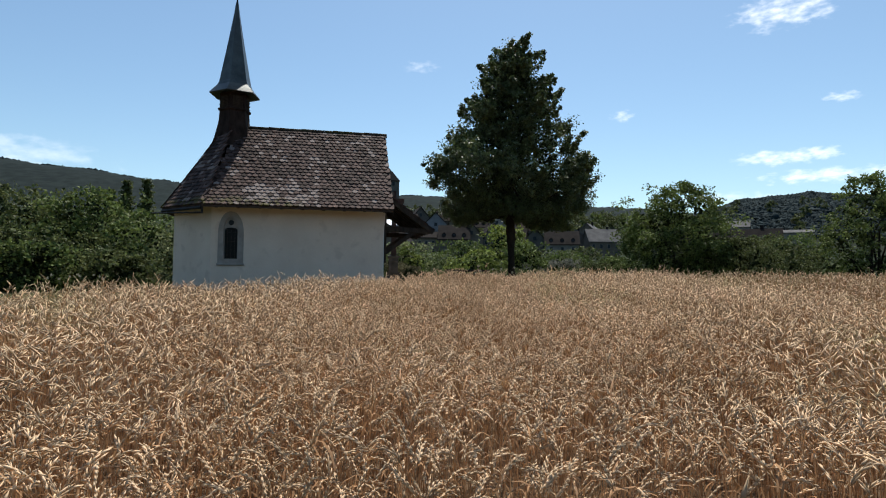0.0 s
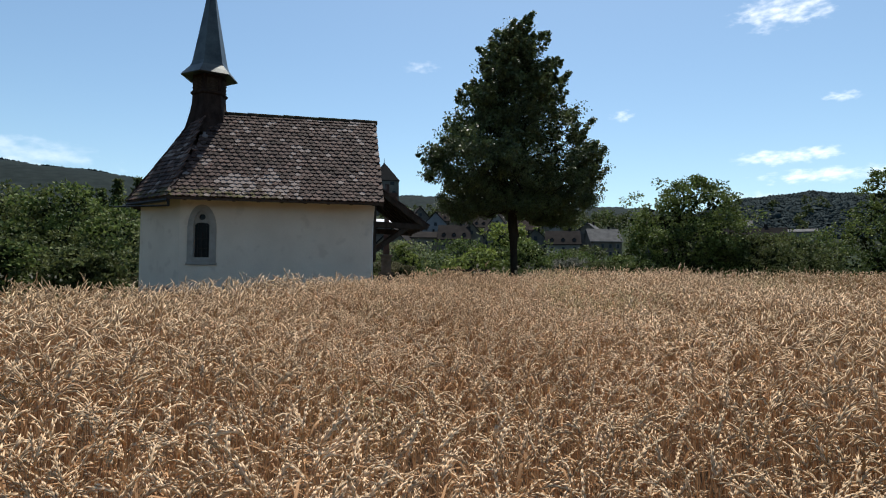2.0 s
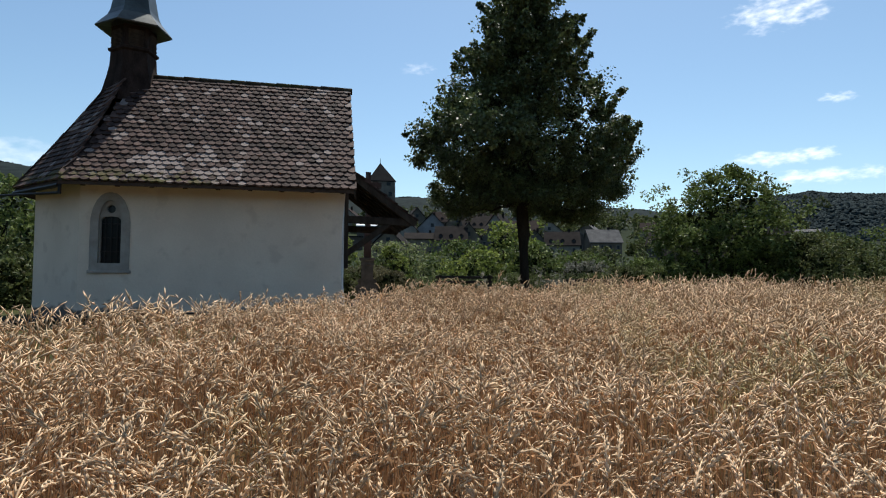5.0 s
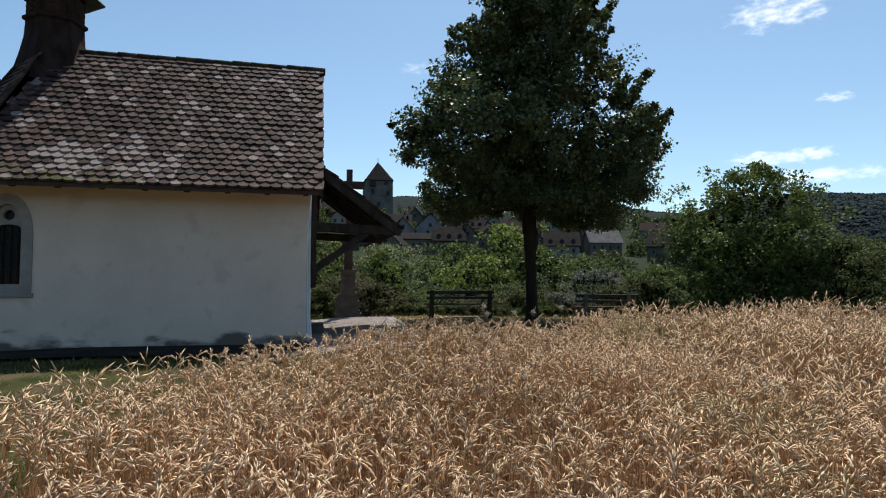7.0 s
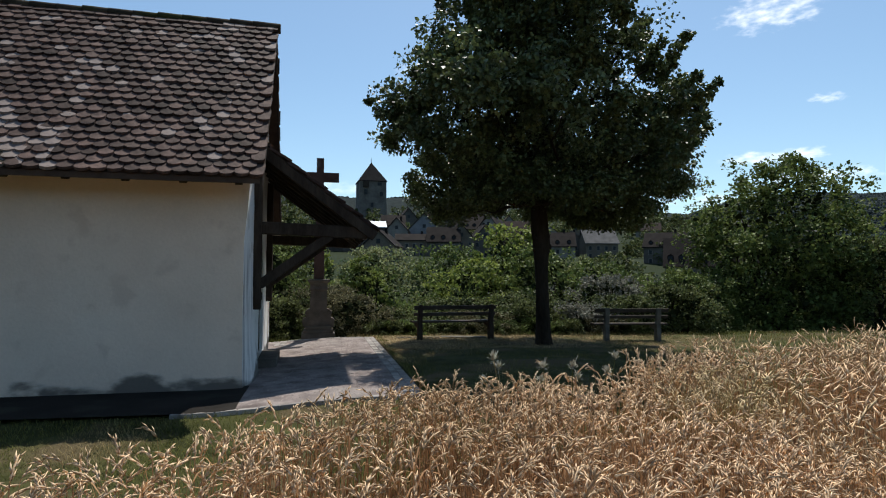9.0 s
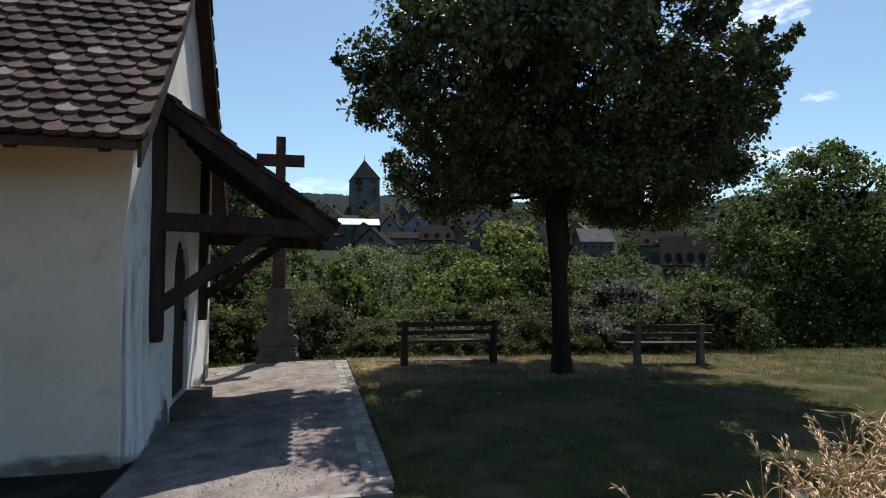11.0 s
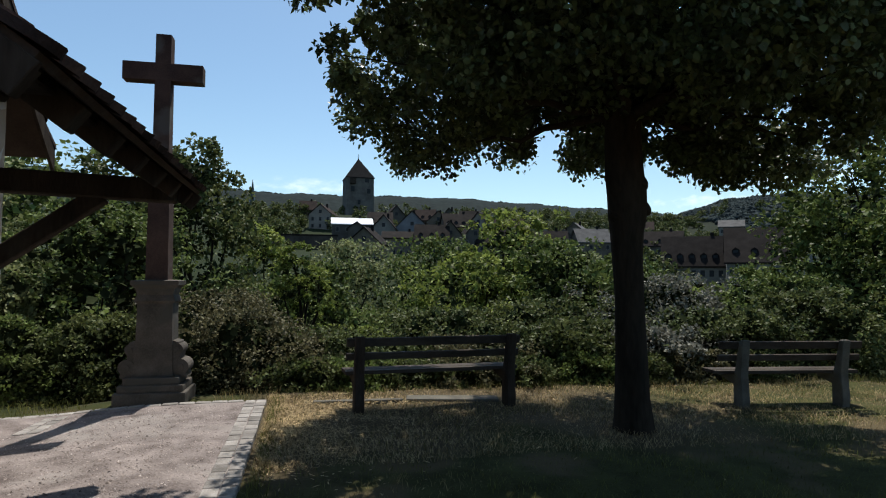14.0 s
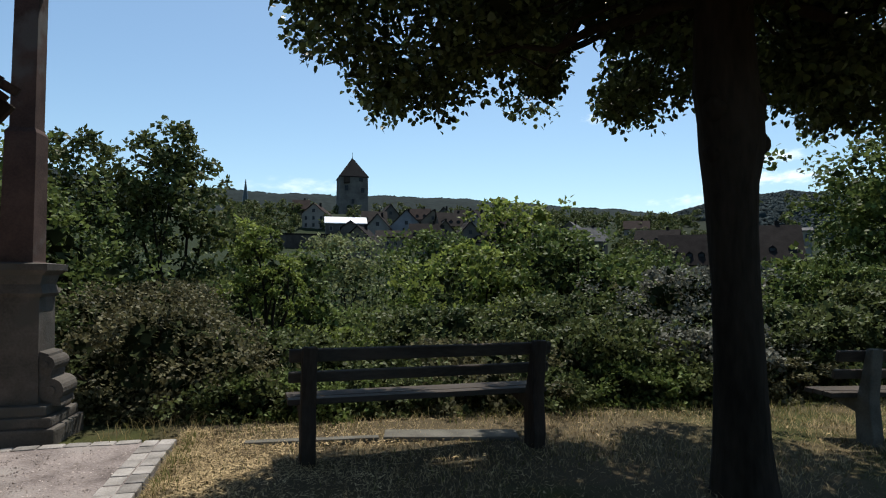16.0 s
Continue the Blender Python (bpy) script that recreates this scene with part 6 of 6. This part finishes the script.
def build_grit():
    r = np.random.default_rng(41)
    n = 9000
    p = r.random((n, 2)) * [2.15, 6.8] + [1.95, 18.45]
    p = p[(p[:, 0] < 3.82 + 0.02 * (p[:, 1] - 18.45)) & (p[:, 1] < 25.1)]
    n = len(p)
    c = np.stack([p[:, 0], p[:, 1], ground(p[:, 0], p[:, 1]) + 0.022], -1)
    s = (0.004 + 0.007 * r.random(n) ** 2)[:, None]
    d = r.normal(size=(n, 6, 3)) * 0.25
    axes = np.array([[1, 0, 0], [-1, 0, 0], [0, 1, 0], [0, -1, 0], [0, 0, 0.9], [0, 0, -0.5]])
    v = (c[:, None] + (axes[None] + d) * s[:, None]).reshape(-1, 3)
    f = np.array([[0, 2, 4], [2, 1, 4], [1, 3, 4], [3, 0, 4]])
    me = np_mesh("gravel", v, (np.arange(n)[:, None, None] * 6 + f[None]).reshape(-1, 3), M_GRIT)
    tagged(new("gravel", me), "loose pinkish grey grit lying on the forecourt", "gravel", kind="stuff")


build_grit()

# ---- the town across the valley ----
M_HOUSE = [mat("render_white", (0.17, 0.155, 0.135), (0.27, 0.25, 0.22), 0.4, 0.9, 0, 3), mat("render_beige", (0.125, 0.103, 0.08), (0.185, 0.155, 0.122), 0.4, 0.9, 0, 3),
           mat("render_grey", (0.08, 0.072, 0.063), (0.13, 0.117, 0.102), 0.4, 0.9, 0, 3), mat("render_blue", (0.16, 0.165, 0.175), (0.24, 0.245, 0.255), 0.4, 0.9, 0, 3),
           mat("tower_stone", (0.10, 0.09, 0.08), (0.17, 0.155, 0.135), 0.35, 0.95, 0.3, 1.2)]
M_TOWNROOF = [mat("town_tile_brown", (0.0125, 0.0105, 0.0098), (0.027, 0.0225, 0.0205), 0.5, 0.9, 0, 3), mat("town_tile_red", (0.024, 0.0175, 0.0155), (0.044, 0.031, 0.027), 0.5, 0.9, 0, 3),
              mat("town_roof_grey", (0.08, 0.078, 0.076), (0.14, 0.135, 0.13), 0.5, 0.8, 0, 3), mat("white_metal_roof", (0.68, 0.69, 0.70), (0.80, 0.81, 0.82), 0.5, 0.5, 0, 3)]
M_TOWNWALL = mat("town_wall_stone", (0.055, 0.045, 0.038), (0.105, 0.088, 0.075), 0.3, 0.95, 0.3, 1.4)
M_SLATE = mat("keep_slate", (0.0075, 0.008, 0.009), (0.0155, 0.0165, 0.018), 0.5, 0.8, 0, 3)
M_DARKPANE = mat("dark_pane", (0.03, 0.033, 0.036), (0.05, 0.053, 0.056), 1.0, 0.25, 0, 5)
EYE_X, EYE_Y, EYE_Z = 4.99, 20.21, 1.27


def polar(az, dist, el):
    a = radians(az)
    return EYE_X + dist * math.sin(a), EYE_Y + dist * math.cos(a), EYE_Z + dist * math.tan(radians(el))


def house(az, dist, el_base, w, d, wall_h, roof_h, gable, wall, roof, label, turn=0.0, rows=2, cols=4, dormers=0, chimney=True):
    """A house whose front looks to the valley. gable: the gable end is the front."""
    x, y, z = polar(az, dist, el_base)
    h = thing("house", x, y, z, label, "house", "town houses", turn - az)
    low = -9.0
    bm = bmesh.new()
    if gable:
        slab(bm, [(-w / 2, low), (w / 2, low), (w / 2, wall_h), (0, wall_h + roof_h), (-w / 2, wall_h)], -d / 2, d / 2, lambda a, b, t: (a, t, b))
    else:
        slab(bm, [(-d / 2, low), (d / 2, low), (d / 2, wall_h), (0, wall_h + roof_h), (-d / 2, wall_h)], -w / 2, w / 2, lambda a, b, t: (t, a, b))
    bmesh.ops.recalc_face_normals(bm, faces=bm.faces)
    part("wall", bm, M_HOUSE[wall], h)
    span, run, ov = (w, d, 0.5) if gable else (d, w, 0.5)
    k = roof_h / (span / 2)
    for s in (-1, 1):
        bm = bmesh.new()
        pts = [(0, wall_h + roof_h + 0.05), (s * (span / 2 + ov), wall_h - ov * k + 0.05), (s * (span / 2 + ov), wall_h - ov * k + 0.35), (0, wall_h + roof_h + 0.40)]
        slab(bm, pts, -run / 2 - ov, run / 2 + ov, (lambda a, b, t: (a, t, b)) if gable else (lambda a, b, t: (t, a, b)))
        bmesh.ops.recalc_face_normals(bm, faces=bm.faces)
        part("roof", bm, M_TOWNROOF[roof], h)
    for r_ in range(rows):
        for c in range(cols):
            wx = -w / 2 + w * (c + 0.5) / cols
            wz = wall_h - 1.9 - r_ * 2.9
            bm = bmesh.new()
            box(bm, wx - 0.62, wx + 0.62, -d / 2 - 0.06, -d / 2 + 0.02, wz - 0.85, wz + 0.85)
            win = part("window", bm, M_HOUSE[0], h)
            bm = bmesh.new()
            box(bm, wx - 0.48, wx + 0.48, -d / 2 - 0.075, -d / 2 - 0.062, wz - 0.72, wz + 0.72)
            part("pane", bm, M_DARKPANE, win)
    if gable and roof_h > 3:
        bm = bmesh.new()
        box(bm, -0.6, 0.6, -d / 2 - 0.07, -d / 2 + 0.02, wall_h + roof_h * 0.3 - 0.7, wall_h + roof_h * 0.3 + 0.7)
        part("window", bm, M_DARKPANE, h)
    for i in range(dormers):
        dx = -w / 2 + w * (i + 0.5) / dormers
        zc = wall_h + roof_h * 0.30
        yc = -d / 2 * 0.70
        bm = bmesh.new()
        slab(bm, [(-0.75, -0.9), (0.75, -0.9), (0.75, 0.35), (0, 0.95), (-0.75, 0.35)], 0, 2.2, lambda a, b, t: (dx + a, yc - 0.55 + t, zc + b))
        bmesh.ops.recalc_face_normals(bm, faces=bm.faces)
        dm = part("dormer", bm, M_TOWNROOF[roof], h)
        bm = bmesh.new()
        box(bm, dx - 0.5, dx + 0.5, yc - 0.60, yc - 0.56, zc - 0.6, zc + 0.35)
        part("pane", bm, M_DARKPANE, dm)
    if chimney:
        bm = bmesh.new()
        cx_, cy_ = (0.8, d * 0.1) if gable else (w * 0.22, 0.6)
        box(bm, cx_ - 0.4, cx_ + 0.4, cy_ - 0.4, cy_ + 0.4, wall_h + roof_h * 0.5, wall_h + roof_h + 1.3)
        part("chimney", bm, M_TOWNROOF[0], h)
    return h


def build_tower():
    x, y, z = polar(5.6, 330, 5.2)
    t = thing("keep_tower", x, y, z, "massive grey stone keep with a dark pyramid roof", "tower", rz=-5.6 + 8)
    bm = bmesh.new()
    lathe(bm, 0, 0, [(-14, 11.1), (0, 10.7), (22.2, 10.4)], 4, radians(45))
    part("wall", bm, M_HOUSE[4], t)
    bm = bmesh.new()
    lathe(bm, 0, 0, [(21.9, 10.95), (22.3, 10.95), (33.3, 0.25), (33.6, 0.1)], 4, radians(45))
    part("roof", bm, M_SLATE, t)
    bm = bmesh.new()
    lathe(bm, 0, 0, [(33.2, 0.18), (36.2, 0.08)], 6)
    part("finial", bm, M_IRON, t)
    for wx, wz, ww, wh in ((-3.9, 16.0, 0.9, 1.4), (4.6, 15.0, 0.9, 1.2), (3.6, 20.6, 1.1, 0.9), (-0.5, 9.0, 0.7, 1.2)):
        bm = bmesh.new()
        box(bm, wx - ww, wx + ww, -7.75, -7.4, wz - wh, wz + wh)
        part("window", bm, M_DARKPANE, t)
    bm = bmesh.new()
    box(bm, -5.4, -2.4, -8.9, -7.3, 18.6, 21.6)
    part("bay", bm, M_WOOD, t)


def build_church():
    x, y, z = polar(-3.9, 400, 4.2)
    t = thing("church_tower", x, y, z, "distant church tower with a needle-thin dark spire", "church")
    bm = bmesh.new()
    lathe(bm, 0, 0, [(-12, 4.0), (11.5, 3.8)], 4, radians(45))
    part("wall", bm, M_HOUSE[2], t)
    bm = bmesh.new()
    lathe(bm, 0, 0, [(10.5, 6.0), (13.5, 3.6), (17.0, 1.9), (31.0, 0.12)], 8)
    part("spire", bm, M_SPIRE, t)


build_tower()
build_church()
house(5.03, 230, 3.75, 14.6, 10, 4.0, 2.4, False, 2, 3, "house with a bright white metal roof below the keep", rows=1, cols=4, turn=3)
house(5.5, 224, 3.75, 6.5, 6, 2.6, 2.2, True, 2, 0, "dark timber gable wing before the white roof", rows=0, cols=2, chimney=False)
house(2.5, 262, 3.6, 9.5, 14, 9.0, 4.0, True, 0, 1, "tall white house with a red tile roof", turn=-14, rows=3, cols=3)
house(1.0, 285, 4.6, 7.0, 9, 7.0, 4.2, False, 1, 1, "narrow beige house with a red tile roof", rows=2, cols=2)


def build_town_wall():
    """The old town's dark retaining wall with a coping and buttresses."""
    x, y, z = polar(0.4, 212, 3.7)
    w = thing("retaining_wall", x, y, z, "long dark stone retaining wall below the old town", "wall", rz=-0.4)
    bm = bmesh.new()
    box(bm, -13.0, 12.2, -0.9, 0.9, -16, 0.0)
    part("wall", bm, M_TOWNWALL, w)
    bm = bmesh.new()
    box(bm, -13.2, 12.4, -1.15, 1.15, 0.0, 0.45)
    part("coping", bm, M_TOWNROOF[0], w)
    for bx in (-9.5, -3.2, 3.4, 9.6):
        bm = bmesh.new()
        slab(bm, [(-2.6, -16), (-0.85, -16), (-0.85, -1.2), (-1.2, -1.2)], bx - 0.6, bx + 0.6, lambda a, b, t: (t, a, b))
        bmesh.ops.recalc_face_normals(bm, faces=bm.faces)
        part("buttress", bm, M_TOWNWALL, w)


build_town_wall()
house(10.7, 232, 1.9, 13.2, 14, 10.0, 6.6, True, 3, 0, "pale blue gabled house in the old town", rows=3, cols=4)
house(9.7, 206, 0.9, 12.5, 9, 9.5, 2.2, False, 1, 0, "beige old-town house with small windows", rows=2, cols=5)
house(7.7, 250, 3.4, 9.5, 13, 6.5, 4.6, False, 2, 0, "grey old-town house with a steep mossy roof", rows=1, cols=3, dormers=3)
house(13.2, 262, 3.4, 10.0, 12, 7.5, 4.6, True, 1, 1, "beige gabled house with a reddish tile roof", rows=2, cols=3)
house(15.0, 240, 2.4, 12.0, 13, 9.2, 5.4, False, 1, 0, "old-town house with a steep brown dormered roof", rows=2, cols=4, dormers=4, turn=12)
house(17.5, 236, 2.4, 8.5, 12, 9.6, 5.2, True, 0, 0, "white gabled house with a steep dark roof", rows=2, cols=3, turn=-20)
house(19.9, 250, 2.6, 11.0, 11, 7.5, 4.6, False, 2, 1, "grey house with a reddish roof", rows=2, cols=4)
house(22.3, 262, 2.8, 12.0, 12, 6.5, 4.8, True, 0, 0, "white gabled house with a brown roof", rows=2, cols=4)
house(25.0, 235, 1.9, 13.0, 11, 5.4, 4.4, True, 2, 2, "house with a dark gable and grey roof", rows=1, cols=4)
house(27.4, 228, 1.8, 12.0, 11, 5.6, 4.8, False, 1, 2, "beige house with a grey slate roof", rows=2, cols=4, turn=18)
house(29.1, 400, 3.9, 21.0, 12, 6.0, 3.2, False, 1, 2, "long low building with a pale grey roof", rows=1, cols=7, turn=5)
house(31.8, 300, 3.2, 11.0, 10, 5.5, 3.8, False, 0, 1, "white house with a red roof among trees", rows=1, cols=3)
house(36.6, 158, -1.2, 15.5, 12, 6.4, 6.8, False, 0, 0, "long white house with a dormered brown roof", rows=2, cols=8, dormers=6, turn=2)
house(41.7, 150, -1.2, 14.5, 15, 6.8, 7.4, False, 0, 0, "large white house with a high dormered brown roof", rows=2, cols=7, dormers=4, turn=4)
house(39.2, 300, 3.4, 10.0, 10, 5.0, 3.0, False, 0, 2, "small white villa with a grey hipped roof", rows=1, cols=4)
house(43.6, 260, 2.3, 16.0, 10, 6.5, 1.2, False, 0, 2, "white flat-roofed building among trees", rows=1, cols=5)

# a lower row of roofs, half hidden by the trees
ROW = [(6.6, 182, 0.8, 10, 7, 4.6, True, 1, 0), (8.2, 228, 2.6, 9, 7, 5.0, True, 0, 0), (12.6, 205, 1.2, 11, 8, 5.0, False, 2, 0),
       (14.2, 210, 1.2, 9, 9, 5.2, True, 1, 0), (16.4, 214, 1.2, 9, 9, 5.2, True, 2, 0), (18.6, 212, 1.0, 11, 8, 4.8, False, 1, 0), (21.0, 215, 1.0, 10, 8, 4.8, True, 2, 1), (23.6, 212, 0.8, 12, 8, 4.8, False, 0, 0),
       (9.0, 275, 4.2, 9, 6, 5.2, True, 2, 0), (11.9, 280, 4.0, 10, 6, 5.0, False, 1, 1), (14.3, 285, 3.9, 9, 7, 5.2, True, 2, 0), (16.3, 280, 3.7, 10, 7, 5.0, False, 1, 0), (18.8, 285, 3.4, 10, 7, 4.8, True, 0, 1), (26.2, 262, 2.6, 11, 6, 4.6, True, 1, 2), (33.6, 210, 1.2, 13, 6, 4.6, False, 2, 0)]
ROW_LABEL = ["white old-town house with a steep dark roof", "beige old-town house with a steep dark roof", "grey old-town house with a steep dark roof"]
for i, (az, dist, el, w, wh, rh, gb, wl, rf) in enumerate(ROW):
    house(az, dist, el, w, 11, wh, rh, gb, wl, rf, ROW_LABEL[wl], turn=(i * 37 % 30) - 15, rows=2, cols=3, dormers=0 if gb else 3)

# ---- woods on the hills ----


def build_woods():
    r = np.random.default_rng(77)
    n = 15000
    # a closed canopy on the near hill, the ridge line elsewhere
    near = np.arange(n) >= 8000
    az = np.where(near, 35.0 + 17.0 * r.random(n), r.random(n) * 96 - 42)
    far = np.interp(az, AZ, FAR)
    q = np.where(near, 0.48 + 0.48 * r.random(n), 0.93 + 0.08 * r.random(n))
    d = far * q
    x, y = 4 + d * np.sin(np.radians(az)), 20 + d * np.cos(np.radians(az))
    z = ground(x, y)
    k_ = 0.55 + 0.45 * far / 1500
    h = (2.4 + 1.8 * r.random(n) * np.where(r.random(n) < 0.05, 1.8, 1.0)) * k_
    w = (2.6 + 2.0 * r.random(n)) * k_
    pine = r.random(n) < 0.35
    w = np.where(pine, w * 0.5, w)
    sides, rows = 4, 3
    ang = np.arange(sides) * 2 * math.pi / sides
    lev = np.array([0.0, 0.55, 1.0])
    V = []
    for k in range(rows):
        prof = np.where(pine, [0.9, 0.6, 0.03][k], [0.85, 0.95, 0.12][k])
        jit = 0.72 + 0.56 * r.random((n, sides))
        rad = (w * prof)[:, None] * jit
        a = ang[None] + r.random((n, 1)) * 6.28
        zz = (z - 1 + h * lev[k])[:, None] + r.normal(size=(n, sides)) * 0.3
        V.append(np.stack([x[:, None] + rad * np.cos(a), y[:, None] + rad * np.sin(a), zz], -1))
    V = np.stack(V, 1).reshape(-1, 3)
    b = np.arange(n)[:, None, None] * sides * rows
    i = np.arange(rows - 1)[:, None] * sides
    k = np.arange(sides)[None]
    k2 = (k + 1) % sides
    quad = np.stack([i + k, i + k2, i + sides + k2, i + sides + k], -1).reshape(1, -1, 4)
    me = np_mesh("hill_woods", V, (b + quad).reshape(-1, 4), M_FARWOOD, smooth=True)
    tagged(new("hill_woods", me), "mixed forest covering the distant hills", "forest", kind="stuff")
    # broadleaf trees between the slope and the town, made of leaf clumps
    cs, rd = [], []
    spots = [(r.random() * 72 - 24, 62 + 150 * r.random()) for _ in range(150)]
    spots += [(-5 + 5 * r.random(), 225 + 70 * r.random()) for _ in range(16)] + [(8 + 30 * r.random(), 230 + 120 * r.random()) for _ in range(26)] + [(34 + 14 * r.random(), 165 + 60 * r.random()) for _ in range(22)]
    spots += [(-4.5 + 4.8 * r.random(), 330 + 30 * r.random()) for _ in range(14)]
    spots += [(-7 + 8.0 * r.random(), 228 + 70 * r.random()) for _ in range(34)]
    spots += [(-6 + 52 * r.random(), 170 + 260 * r.random() ** 0.8) for _ in range(190)]
    spots += [(19 + 18 * r.random(), 226 + 170 * r.random()) for _ in range(150)]
    for a, dist in spots:
        px, py, _ = polar(a, dist, 0)
        pz = gz(px, py)
        lim = EYE_Z + dist * math.tan(radians(1.3 if 0 < a < 33 or a > 34 else 3.2))
        hh = 6 + 5 * r.random() if dist < 225 else 4.5 + 3 * r.random()
        if dist < 225:
            hh = min(hh, lim - pz)
        if hh < 3:
            continue
        for _ in range(14):
            zf = r.random()
            rr = hh * 0.42 * math.sin(math.pi * (0.18 + 0.74 * zf)) * r.random() ** 0.5
            b_ = r.random() * 6.28
            cs.append((px + math.cos(b_) * rr, py + math.sin(b_) * rr, pz + hh * (0.12 + 0.84 * zf)))
            rd.append(hh * 0.13)
    v, f = leaves(np.array(cs), np.array(rd), 16, 0.85, r, 0.8, 0.2)
    me = np_mesh("valley_woods", v, f, M_SHRUB[1])
    tagged(new("valley_woods", me), "broadleaf trees between the slope and the town", "forest", kind="stuff")


build_woods()

# ---- pavers ----
build_pavers()
